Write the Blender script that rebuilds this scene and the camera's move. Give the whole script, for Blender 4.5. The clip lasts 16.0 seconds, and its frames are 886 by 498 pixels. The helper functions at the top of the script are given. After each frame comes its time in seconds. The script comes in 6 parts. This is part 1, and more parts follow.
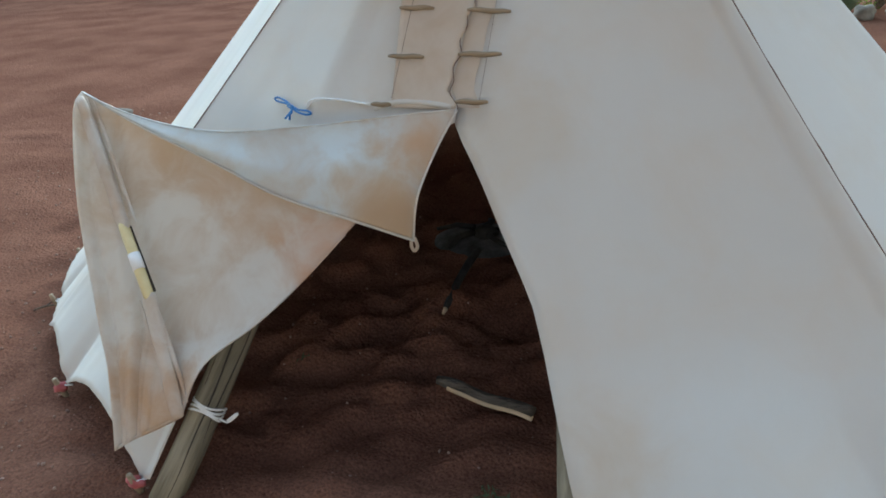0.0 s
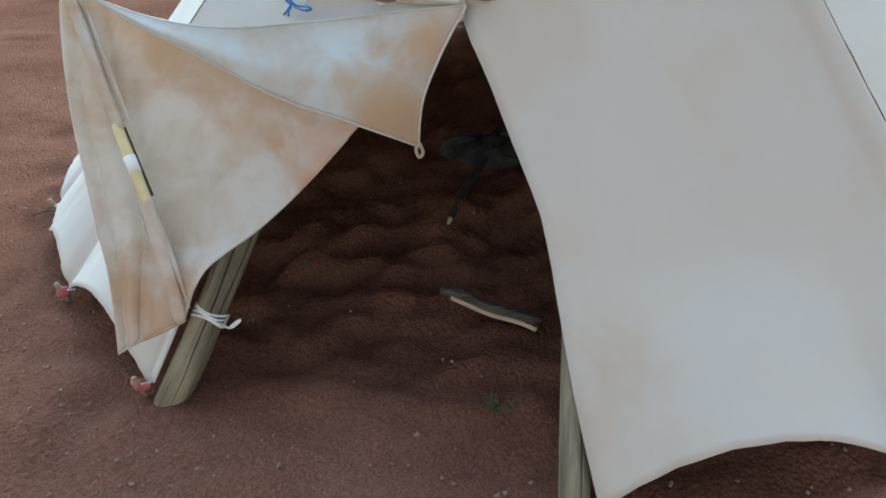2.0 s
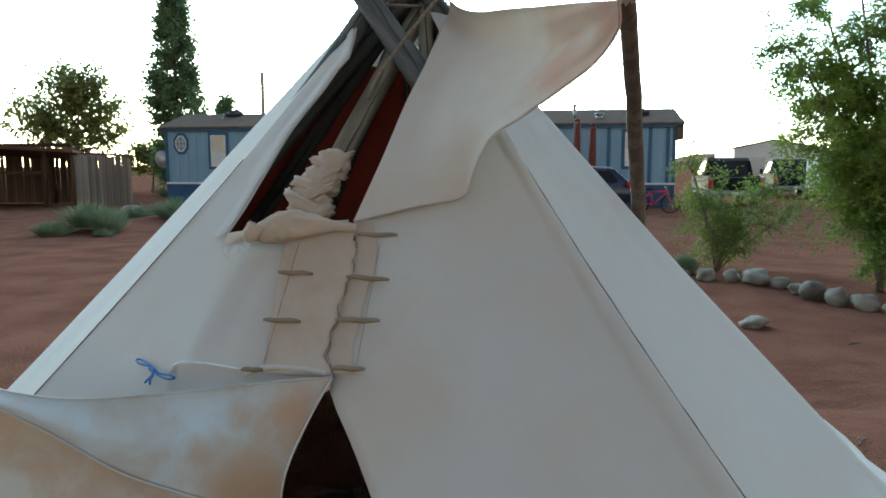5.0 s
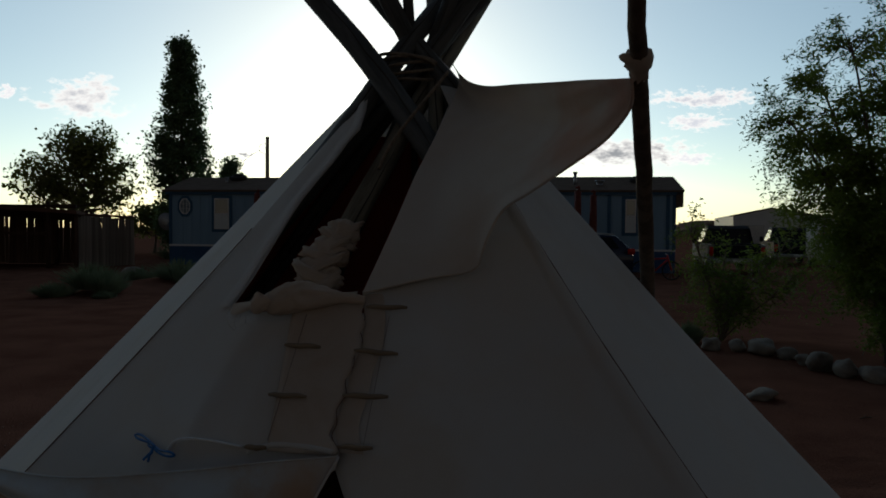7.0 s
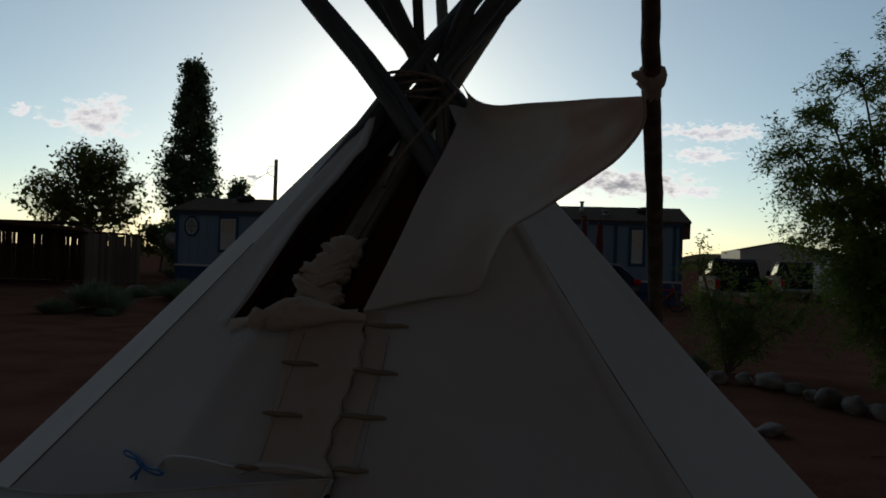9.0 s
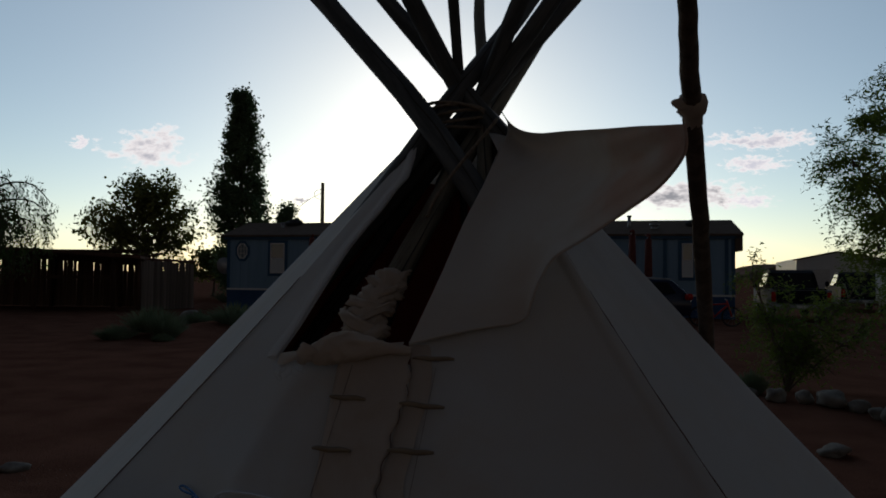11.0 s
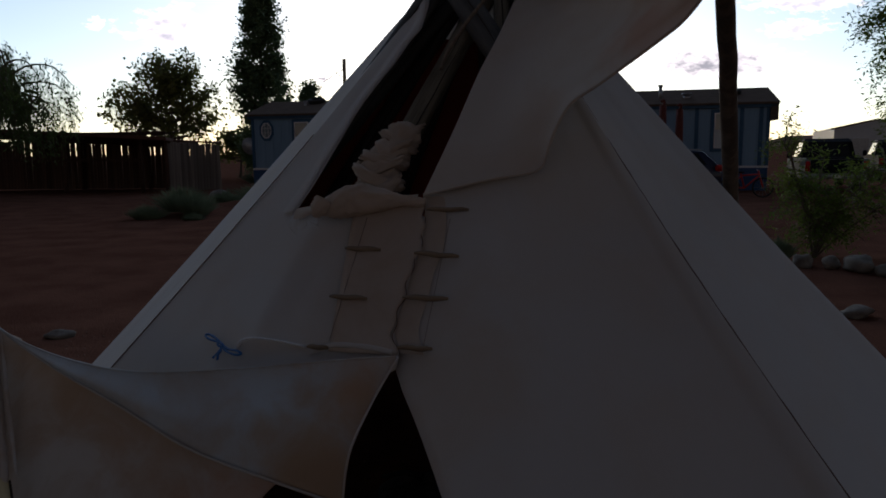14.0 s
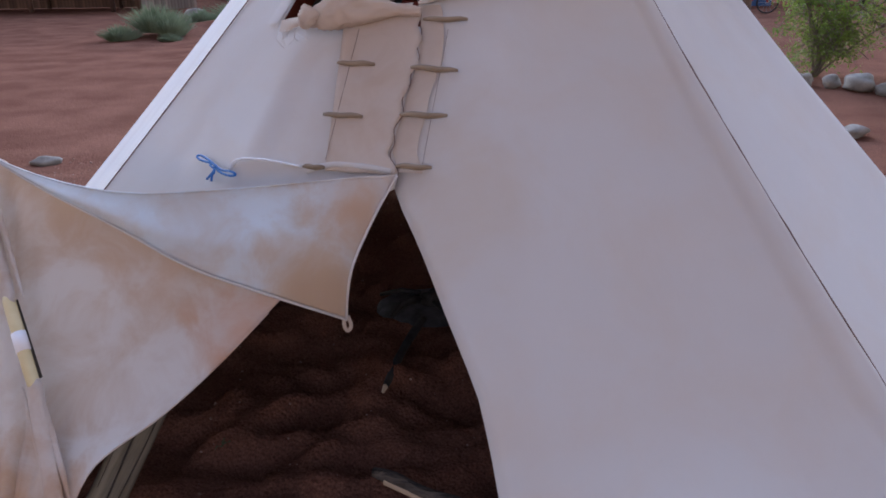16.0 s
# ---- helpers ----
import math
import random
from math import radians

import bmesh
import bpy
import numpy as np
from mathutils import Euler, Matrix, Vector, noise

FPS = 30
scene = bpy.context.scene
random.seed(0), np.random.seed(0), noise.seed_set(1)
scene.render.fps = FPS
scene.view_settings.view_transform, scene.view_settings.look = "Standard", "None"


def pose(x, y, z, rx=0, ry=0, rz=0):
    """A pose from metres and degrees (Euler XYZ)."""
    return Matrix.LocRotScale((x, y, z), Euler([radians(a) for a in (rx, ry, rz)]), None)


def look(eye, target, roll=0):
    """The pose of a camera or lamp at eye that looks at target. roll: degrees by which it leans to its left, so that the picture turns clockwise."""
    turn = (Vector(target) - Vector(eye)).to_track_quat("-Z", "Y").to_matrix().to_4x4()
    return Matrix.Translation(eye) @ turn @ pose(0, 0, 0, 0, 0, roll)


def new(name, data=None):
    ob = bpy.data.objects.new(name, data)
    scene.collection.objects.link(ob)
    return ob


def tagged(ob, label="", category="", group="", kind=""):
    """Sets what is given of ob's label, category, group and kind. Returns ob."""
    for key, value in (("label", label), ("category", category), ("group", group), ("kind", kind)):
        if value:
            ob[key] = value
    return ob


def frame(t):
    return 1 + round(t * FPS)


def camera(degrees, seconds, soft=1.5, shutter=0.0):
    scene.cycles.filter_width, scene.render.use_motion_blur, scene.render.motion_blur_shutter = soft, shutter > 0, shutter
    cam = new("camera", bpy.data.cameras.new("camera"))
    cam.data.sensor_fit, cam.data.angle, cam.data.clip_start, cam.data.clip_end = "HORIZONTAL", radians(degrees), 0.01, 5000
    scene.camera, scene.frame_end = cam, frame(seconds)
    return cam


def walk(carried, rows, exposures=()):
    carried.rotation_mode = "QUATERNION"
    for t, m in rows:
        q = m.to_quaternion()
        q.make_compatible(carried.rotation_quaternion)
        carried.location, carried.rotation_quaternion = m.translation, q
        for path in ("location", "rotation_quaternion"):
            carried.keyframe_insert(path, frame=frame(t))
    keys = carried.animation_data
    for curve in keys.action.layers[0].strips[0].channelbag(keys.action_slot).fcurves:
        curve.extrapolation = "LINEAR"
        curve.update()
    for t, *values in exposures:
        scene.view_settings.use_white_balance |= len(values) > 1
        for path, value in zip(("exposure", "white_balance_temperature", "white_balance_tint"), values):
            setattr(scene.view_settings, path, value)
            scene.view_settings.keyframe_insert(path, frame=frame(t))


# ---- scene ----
cam = camera(64.5, 16.0, soft=1.7)
PATH = [
    (0, (0.543, -0.049, 1.54), (0.233, 1.722, 0.663), -3.4),
    (0.5, (0.546, -0.042, 1.528), (0.22, 1.703, 0.606), -2.7),
    (1, (0.538, -0.023, 1.514), (0.245, 1.694, 0.531), -1.8),
    (1.5, (0.529, -0.011, 1.518), (0.251, 1.676, 0.482), -1.5),
    (2, (0.531, -0.006, 1.497), (0.217, 1.641, 0.407), -3.1),
    (2.5, (0.523, 0.007, 1.478), (0.201, 1.613, 0.33), -2.5),
    (3, (0.532, 0.014, 1.472), (0.222, 1.63, 0.336), -1.9),
    (3.5, (0.551, 0.011, 1.528), (0.292, 1.781, 0.634), -1.4),
    (4, (0.531, 0.032, 1.533), (0.387, 1.875, 0.771), -0.9),
    (4.5, (0.545, 0.046, 1.568), (0.507, 2.001, 1.153), -3.2),
    (5, (0.557, 0.033, 1.593), (0.571, 2.019, 1.358), -0.1),
    (7.5, (0.492, 0.102, 1.62), (0.509, 2.102, 1.601), 0.6),
    (8, (0.437, 0.16, 1.613), (0.488, 2.159, 1.628), 0.5),
    (8.5, (0.469, 0.158, 1.575), (0.525, 2.156, 1.506), 2.0),
    (9, (0.528, 0.125, 1.592), (0.524, 2.124, 1.614), 1.9),
    (9.5, (0.53, 0.114, 1.63), (0.448, 2.112, 1.69), 1.7),
    (12, (0.552, 0.111, 1.639), (0.4, 2.104, 1.71), 0.1),
    (12.5, (0.56, 0.12, 1.63), (0.395, 2.112, 1.689), -0.3),
    (13, (0.564, 0.138, 1.612), (0.371, 2.127, 1.677), -0.3),
    (13.5, (0.575, 0.157, 1.576), (0.311, 2.137, 1.483), -1.4),
    (14, (0.577, 0.145, 1.548), (0.366, 2.115, 1.274), -0.6),
    (14.5, (0.568, 0.156, 1.532), (0.39, 2.103, 1.113), -0.4),
    (15, (0.557, 0.155, 1.518), (0.388, 2.089, 1.04), 0.3),
    (15.5, (0.551, 0.154, 1.516), (0.361, 2.052, 0.917), -0.1),
    (16, (0.545, 0.183, 1.516), (0.37, 2.029, 0.766), -0.9),
]
EXPOSURES = [(0, 2.0, 6500, 7), (1.5, 2.05, 6500, 7), (2.5, 2.35, 6500, 8), (3.5, 2.35, 6400, 3), (4.5, 1.92, 6300, 2), (5.0, 1.45, 6280, 4), (5.3, 0.8, 6300, 8), (7.0, -2.2, 6400, 12), (8.0, -2.35, 6400, 12), (9.5, -2.45, 6400, 16), (12.5, -2.35, 6400, 20), (13.5, -2.3, 6300, 24), (14.0, -1.85, 6300, 26),
             (14.5, -0.75, 6250, 30), (15.0, 0.6, 6200, 36), (15.5, 1.4, 6200, 34), (16.0, 1.75, 6200, 34)]
walk(cam, [(t, look(*row)) for t, *row in PATH], EXPOSURES)
SKY_STRENGTH, SKY_EAST, SKY_WEST, SUN_STRENGTH = 0.12, 0.70, 3.7, 0.3
TINT_EAST, TINT_WEST, HALO = (1.48, 1.0, 0.74, 1), (0.97, 1.0, 0.87, 1), (9, 8.6, 7.8)
HAZE = (6.3, 7.7, 8.0)
CLOUD_GLOW = 5.0

# ---- world and light ----
SUN_AZ, SUN_EL = radians(-5.8), radians(13.0)
sun_dir = Vector((math.sin(SUN_AZ) * math.cos(SUN_EL), math.cos(SUN_AZ) * math.cos(SUN_EL), math.sin(SUN_EL)))
world = bpy.data.worlds.new("world")
world.use_nodes = True
scene.world = world
wn, wl = world.node_tree.nodes, world.node_tree.links
wn.clear()
w_out = wn.new("ShaderNodeOutputWorld")
w_bg = wn.new("ShaderNodeBackground")
sky = wn.new("ShaderNodeTexSky")
sky.sky_type, sky.sun_disc = "NISHITA", False
sky.sun_elevation, sky.sun_rotation = SUN_EL, SUN_AZ
sky.altitude, sky.air_density, sky.dust_density, sky.ozone_density = 1500, 1.0, 0.9, 1.4
# evening haze: the glow widens round the low sun
w_geo = wn.new("ShaderNodeTexCoord")
w_dot = wn.new("ShaderNodeVectorMath")
w_dot.operation = "DOT_PRODUCT"
w_dot.inputs[1].default_value = sun_dir
w_map = wn.new("ShaderNodeMapRange")
w_map.interpolation_type = "SMOOTHSTEP"
w_map.inputs[1].default_value, w_map.inputs[2].default_value = 0.05, 0.88
w_map.inputs[3].default_value, w_map.inputs[4].default_value = SKY_EAST, SKY_WEST
w_mul = wn.new("ShaderNodeVectorMath")
w_mul.operation = "SCALE"
wl.new(w_geo.outputs["Generated"], w_dot.inputs[0])
wl.new(w_dot.outputs["Value"], w_map.inputs[0])
wl.new(sky.outputs[0], w_mul.inputs[0])
wl.new(w_map.outputs[0], w_mul.inputs["Scale"])
# rosy dust opposite the sun, clearer blue over it, and a bright halo close to it
w_tint = wn.new("ShaderNodeMix")
w_tint.data_type = "RGBA"
w_tint.inputs[6].default_value, w_tint.inputs[7].default_value = TINT_EAST, TINT_WEST
w_map2 = wn.new("ShaderNodeMapRange")
w_map2.interpolation_type = "SMOOTHSTEP"
w_map2.inputs[1].default_value, w_map2.inputs[2].default_value = 0.0, 0.75
wl.new(w_dot.outputs["Value"], w_map2.inputs[0])
wl.new(w_map2.outputs[0], w_tint.inputs[0])
w_col = wn.new("ShaderNodeVectorMath")
w_col.operation = "MULTIPLY"
wl.new(w_mul.outputs[0], w_col.inputs[0])
wl.new(w_tint.outputs[2], w_col.inputs[1])
w_pow = wn.new("ShaderNodeMath")
w_pow.operation = "POWER"
w_max = wn.new("ShaderNodeMath")
w_max.operation = "MAXIMUM"
w_max.inputs[1].default_value = 0.0
wl.new(w_dot.outputs["Value"], w_max.inputs[0])
wl.new(w_max.outputs[0], w_pow.inputs[0])
w_pow.inputs[1].default_value = 260.0
w_halo = wn.new("ShaderNodeVectorMath")
w_halo.operation = "SCALE"
w_halo.inputs[0].default_value = HALO
wl.new(w_pow.outputs[0], w_halo.inputs["Scale"])
w_add = wn.new("ShaderNodeVectorMath")
w_add.operation = "ADD"
wl.new(w_col.outputs[0], w_add.inputs[0])
wl.new(w_halo.outputs[0], w_add.inputs[1])
# thin high haze, bluish white, wide round the sun
w_wide = wn.new("ShaderNodeMath")
w_wide.operation = "POWER"
w_wide.inputs[1].default_value = 2.5
wl.new(w_max.outputs[0], w_wide.inputs[0])
w_haze = wn.new("ShaderNodeVectorMath")
w_haze.operation = "SCALE"
w_haze.inputs[0].default_value = HAZE
wl.new(w_wide.outputs[0], w_haze.inputs["Scale"])
w_sum = wn.new("ShaderNodeVectorMath")
w_sum.operation = "ADD"
wl.new(w_add.outputs[0], w_sum.inputs[0])
wl.new(w_haze.outputs[0], w_sum.inputs[1])
wl.new(w_sum.outputs[0], w_bg.inputs[0])
w_bg.inputs[1].default_value = SKY_STRENGTH
wl.new(w_bg.outputs[0], w_out.inputs[0])
sun_data = bpy.data.lights.new("sun", "SUN")
sun_data.energy, sun_data.angle, sun_data.color = SUN_STRENGTH, radians(3), (1.0, 0.80, 0.58)
new("sun", sun_data).matrix_world = look(sun_dir * 50, (0, 0, 0))


# ---- materials ----
def mat(name, c1, c2, rough=0.8, scale=6.0, fine=60.0, bump=0.2, dist=0.004, metal=0.0, stretch=(1, 1, 1), per_object=0.0,
        mix_fine=0.35, sheen=0.0, through_light=0.0, contrast=(0.35, 0.65), spec=0.3):
    """Two colours mixed by a broad and a fine noise, with fine relief."""
    m = bpy.data.materials.new(name)
    m.use_nodes = True
    n, l = m.node_tree.nodes, m.node_tree.links
    b = n["Principled BSDF"]
    tc = n.new("ShaderNodeTexCoord")
    mp = n.new("ShaderNodeMapping")
    mp.inputs["Scale"].default_value = stretch
    l.new(tc.outputs["Object"], mp.inputs[0])
    big, small = n.new("ShaderNodeTexNoise"), n.new("ShaderNodeTexNoise")
    big.inputs["Scale"].default_value, big.inputs["Detail"].default_value = scale, 4
    small.inputs["Scale"].default_value, small.inputs["Detail"].default_value = fine, 3
    l.new(mp.outputs[0], big.inputs[0])
    l.new(mp.outputs[0], small.inputs[0])
    mr = n.new("ShaderNodeMapRange")
    mr.inputs[1].default_value, mr.inputs[2].default_value = contrast
    l.new(big.outputs[0], mr.inputs[0])
    mf = n.new("ShaderNodeMix")
    mf.data_type = "FLOAT"
    mf.inputs[0].default_value = mix_fine
    l.new(mr.outputs[0], mf.inputs[2])
    l.new(small.outputs[0], mf.inputs[3])
    mc = n.new("ShaderNodeMix")
    mc.data_type = "RGBA"
    mc.inputs[6].default_value, mc.inputs[7].default_value = (*c1, 1), (*c2, 1)
    l.new(mf.outputs[0], mc.inputs[0])
    colour = mc.outputs[2]
    if per_object:
        oi, hs = n.new("ShaderNodeObjectInfo"), n.new("ShaderNodeHueSaturation")
        vr = n.new("ShaderNodeMapRange")
        vr.inputs[3].default_value, vr.inputs[4].default_value = 1 - per_object, 1 + per_object
        l.new(oi.outputs["Random"], vr.inputs[0])
        l.new(vr.outputs[0], hs.inputs["Value"])
        l.new(colour, hs.inputs["Color"])
        colour = hs.outputs[0]
    l.new(colour, b.inputs["Base Color"])
    b.inputs["Roughness"].default_value, b.inputs["Metallic"].default_value = rough, metal
    b.inputs["Specular IOR Level"].default_value = spec
    b.inputs["Sheen Weight"].default_value = sheen
    bp = n.new("ShaderNodeBump")
    bp.inputs["Strength"].default_value, bp.inputs["Distance"].default_value = bump, dist
    l.new(mf.outputs[0], bp.inputs["Height"])
    l.new(bp.outputs[0], b.inputs["Normal"])
    if through_light:
        tr, mx = n.new("ShaderNodeBsdfTranslucent"), n.new("ShaderNodeMixShader")
        l.new(colour, tr.inputs[0])
        mx.inputs[0].default_value = through_light
        l.new(b.outputs[0], mx.inputs[1])
        l.new(tr.outputs[0], mx.inputs[2])
        l.new(mx.outputs[0], n["Material Output"].inputs[0])
    return m


def canvas_material(name, base, stain, amount, stain_scale=2.2, spots=()):
    """Cotton duck: fine weave, broad dust, patchy soil stains."""
    m = mat(name, [0.93 * v for v in base], base, rough=0.95, scale=1.7, fine=7.0, bump=0.30, dist=0.010, sheen=0.1, spec=0.1,
            contrast=(0.3, 0.7), through_light=0.30)
    n, l = m.node_tree.nodes, m.node_tree.links
    b = n["Principled BSDF"]
    src = b.inputs["Base Color"].links[0].from_socket
    tc = next(x for x in n if x.bl_idname == "ShaderNodeTexCoord")
    st, mr, mx = n.new("ShaderNodeTexNoise"), n.new("ShaderNodeMapRange"), n.new("ShaderNodeMix")
    st.inputs["Scale"].default_value, st.inputs["Detail"].default_value, st.inputs["Roughness"].default_value = stain_scale, 9, 0.62
    st.inputs["Distortion"].default_value = 0.4
    l.new(tc.outputs["Object"], st.inputs[0])
    mr.inputs[1].default_value, mr.inputs[2].default_value, mr.inputs[4].default_value = 0.44, 0.66, amount
    l.new(st.outputs[0], mr.inputs[0])
    mx.data_type = "RGBA"
    l.new(mr.outputs[0], mx.inputs[0])
    l.new(src, mx.inputs[6])
    mx.inputs[7].default_value = (*stain, 1)
    tone = mx.outputs[2]
    # single stains where soil or rust soaked in: place, reach, colour, depth
    for place, reach, colour, depth in spots:
        vd, sm, sc, sx = n.new("ShaderNodeVectorMath"), n.new("ShaderNodeMath"), n.new("ShaderNodeMapRange"), n.new("ShaderNodeMix")
        vd.operation = "DISTANCE"
        l.new(tc.outputs["Object"], vd.inputs[0])
        vd.inputs[1].default_value = place
        sm.operation = "MULTIPLY_ADD"
        l.new(st.outputs[0], sm.inputs[0])
        sm.inputs[1].default_value = -2.3 * reach
        l.new(vd.outputs["Value"], sm.inputs[2])
        sc.interpolation_type = "SMOOTHSTEP"
        sc.inputs[1].default_value, sc.inputs[2].default_value, sc.inputs[3].default_value, sc.inputs[4].default_value = -1.20 * reach, 0.10 * reach, depth, 0.0
        l.new(sm.outputs[0], sc.inputs[0])
        sx.data_type = "RGBA"
        l.new(sc.outputs[0], sx.inputs[0])
        l.new(tone, sx.inputs[6])
        sx.inputs[7].default_value = (*colour, 1)
        tone = sx.outputs[2]
    l.new(tone, b.inputs["Base Color"])
    # weave relief on top of the folds
    wv, bp = n.new("ShaderNodeTexNoise"), n.new("ShaderNodeBump")
    wv.inputs["Scale"].default_value, wv.inputs["Detail"].default_value = 420, 2
    l.new(tc.outputs["Object"], wv.inputs[0])
    bp.inputs["Strength"].default_value, bp.inputs["Distance"].default_value = 0.12, 0.0008
    l.new(wv.outputs[0], bp.inputs["Height"])
    l.new(b.inputs["Normal"].links[0].from_socket, bp.inputs["Normal"])
    l.new(bp.outputs[0], b.inputs["Normal"])
    return m


def glass_material(name, tint=(0.5, 0.6, 0.65)):
    m = bpy.data.materials.new(name)
    m.use_nodes = True
    b = m.node_tree.nodes["Principled BSDF"]
    b.inputs["Base Color"].default_value = (*[0.06 * v for v in tint], 1)
    b.inputs["Roughness"].default_value, b.inputs["Specular IOR Level"].default_value = 0.04, 0.8
    return m


M_CANVAS = canvas_material("canvas", (0.71, 0.685, 0.65), (0.65, 0.565, 0.48), 0.42, 3.4, [((0.10, 2.1, 1.15), 0.36, (0.60, 0.49, 0.38), 0.45), ((0.62, 1.3, 0.1), 0.30, (0.56, 0.44, 0.31), 0.5), ((0.45, 1.95, 0.85), 0.26, (0.62, 0.52, 0.40), 0.4)])
M_CANVAS_DOOR = canvas_material("canvas_door", (0.71, 0.67, 0.62), (0.54, 0.42, 0.32), 0.8, 6.5, [((-0.66, 1.43, 0.30), 0.22, (0.50, 0.27, 0.12), 0.85), ((-0.72, 1.98, 0.96), 0.28, (0.52, 0.32, 0.17), 0.8),
    ((-0.35, 1.88, 0.80), 0.24, (0.56, 0.35, 0.20), 0.65), ((-0.12, 1.74, 0.66), 0.17, (0.60, 0.31, 0.17), 0.85), ((-0.93, 1.85, 0.85), 0.14, (0.50, 0.40, 0.30), 0.6)])
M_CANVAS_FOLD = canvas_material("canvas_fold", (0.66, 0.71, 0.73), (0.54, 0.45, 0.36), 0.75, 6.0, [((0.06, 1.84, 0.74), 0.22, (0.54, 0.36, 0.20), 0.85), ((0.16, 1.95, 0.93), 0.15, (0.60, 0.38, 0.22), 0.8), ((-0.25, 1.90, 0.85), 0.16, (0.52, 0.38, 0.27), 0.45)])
M_CANVAS_FLAP = canvas_material("canvas_smoke_flap", (0.70, 0.64, 0.57), (0.60, 0.48, 0.38), 0.5, 3.5, [((0.92, 2.28, 1.95), 0.20, (0.62, 0.30, 0.18), 0.75), ((1.02, 2.12, 2.03), 0.13, (0.48, 0.19, 0.12), 0.75), ((0.88, 2.42, 2.08), 0.12, (0.58, 0.36, 0.25), 0.5)])
M_CANVAS_TAN = canvas_material("canvas_tan", (0.66, 0.555, 0.46), (0.55, 0.42, 0.31), 0.65, 8.0)
# red light bounced off the soil, put into the colour of an added sheet
M_RED_BOUNCE = mat("red_bounce", (0.24, 0.042, 0.028), (0.35, 0.070, 0.045), scale=2.0, fine=200, bump=0.1, through_light=0.28)
M_THREAD = mat("thread", (0.16, 0.10, 0.08), (0.26, 0.17, 0.13), scale=30)
M_LOG = mat("weathered_log", (0.052, 0.058, 0.060), (0.165, 0.172, 0.170), rough=0.85, scale=9, fine=70, bump=0.8, dist=0.006,
            stretch=(2.2, 2.2, 0.22), mix_fine=0.5, contrast=(0.42, 0.58))
M_LOG_PALE = mat("pale_log", (0.090, 0.078, 0.055), (0.310, 0.275, 0.205), rough=0.85, scale=9, fine=70, bump=0.8, dist=0.006,
                 stretch=(2.2, 2.2, 0.22), mix_fine=0.5, contrast=(0.42, 0.58))
M_LOG_BROWN = mat("brown_log", (0.060, 0.042, 0.030), (0.165, 0.115, 0.080), rough=0.85, scale=9, fine=70, bump=0.8, dist=0.006,
                  stretch=(2.2, 2.2, 0.22), mix_fine=0.5, contrast=(0.42, 0.58))
M_CRACK_AND_SHADE = mat("wood_crack_and_slit_shade", (0.03, 0.025, 0.02), (0.06, 0.05, 0.04), scale=40)
M_PIN = mat("peeled_stick", (0.17, 0.125, 0.08), (0.33, 0.255, 0.175), scale=14, fine=150, bump=0.4, stretch=(0.3, 2, 2))
M_BAMBOO = mat("cane", (0.55, 0.45, 0.22), (0.68, 0.60, 0.36), rough=0.5, scale=12, fine=60, bump=0.2)
M_WHITE_CORD = mat("white_cord", (0.70, 0.72, 0.74), (0.82, 0.84, 0.86), scale=80, fine=300, bump=0.5)
M_BLUE_CORD = mat("blue_cord", (0.006, 0.10, 0.30), (0.012, 0.15, 0.42), scale=80, fine=300, bump=0.5, rough=0.5)
M_ROPE = mat("hemp_rope", (0.14, 0.11, 0.08), (0.28, 0.22, 0.16), scale=60, fine=300, bump=0.8)
M_RED_RAG = mat("red_rag", (0.32, 0.07, 0.08), (0.50, 0.16, 0.16), scale=40, fine=200)
M_SOIL = mat("red_soil", (0.098, 0.043, 0.029), (0.200, 0.096, 0.066), rough=1.0, scale=1.3, fine=34, bump=0.5, dist=0.015, mix_fine=0.5, spec=0.0)
# gravelly crust on the soil
soil_nodes, soil_links = M_SOIL.node_tree.nodes, M_SOIL.node_tree.links
soil_shader = soil_nodes["Principled BSDF"]
soil_coord = next(x for x in soil_nodes if x.bl_idname == "ShaderNodeTexCoord")
grit, grit_bump, clod, clod_bump = soil_nodes.new("ShaderNodeTexVoronoi"), soil_nodes.new("ShaderNodeBump"), soil_nodes.new("ShaderNodeTexNoise"), soil_nodes.new("ShaderNodeBump")
grit.inputs["Scale"].default_value = 70
clod.inputs["Scale"].default_value, clod.inputs["Detail"].default_value, clod.inputs["Roughness"].default_value = 9, 8, 0.7
soil_links.new(soil_coord.outputs["Object"], grit.inputs["Vector"])
soil_links.new(soil_coord.outputs["Object"], clod.inputs["Vector"])
grit_bump.inputs["Strength"].default_value, grit_bump.inputs["Distance"].default_value, grit_bump.invert = 0.60, 0.009, True
clod_bump.inputs["Strength"].default_value, clod_bump.inputs["Distance"].default_value = 0.45, 0.025
soil_links.new(grit.outputs["Distance"], grit_bump.inputs["Height"])
soil_links.new(clod.outputs[0], clod_bump.inputs["Height"])
soil_links.new(soil_shader.inputs["Normal"].links[0].from_socket, clod_bump.inputs["Normal"])
soil_links.new(clod_bump.outputs[0], grit_bump.inputs["Normal"])
soil_links.new(grit_bump.outputs[0], soil_shader.inputs["Normal"])
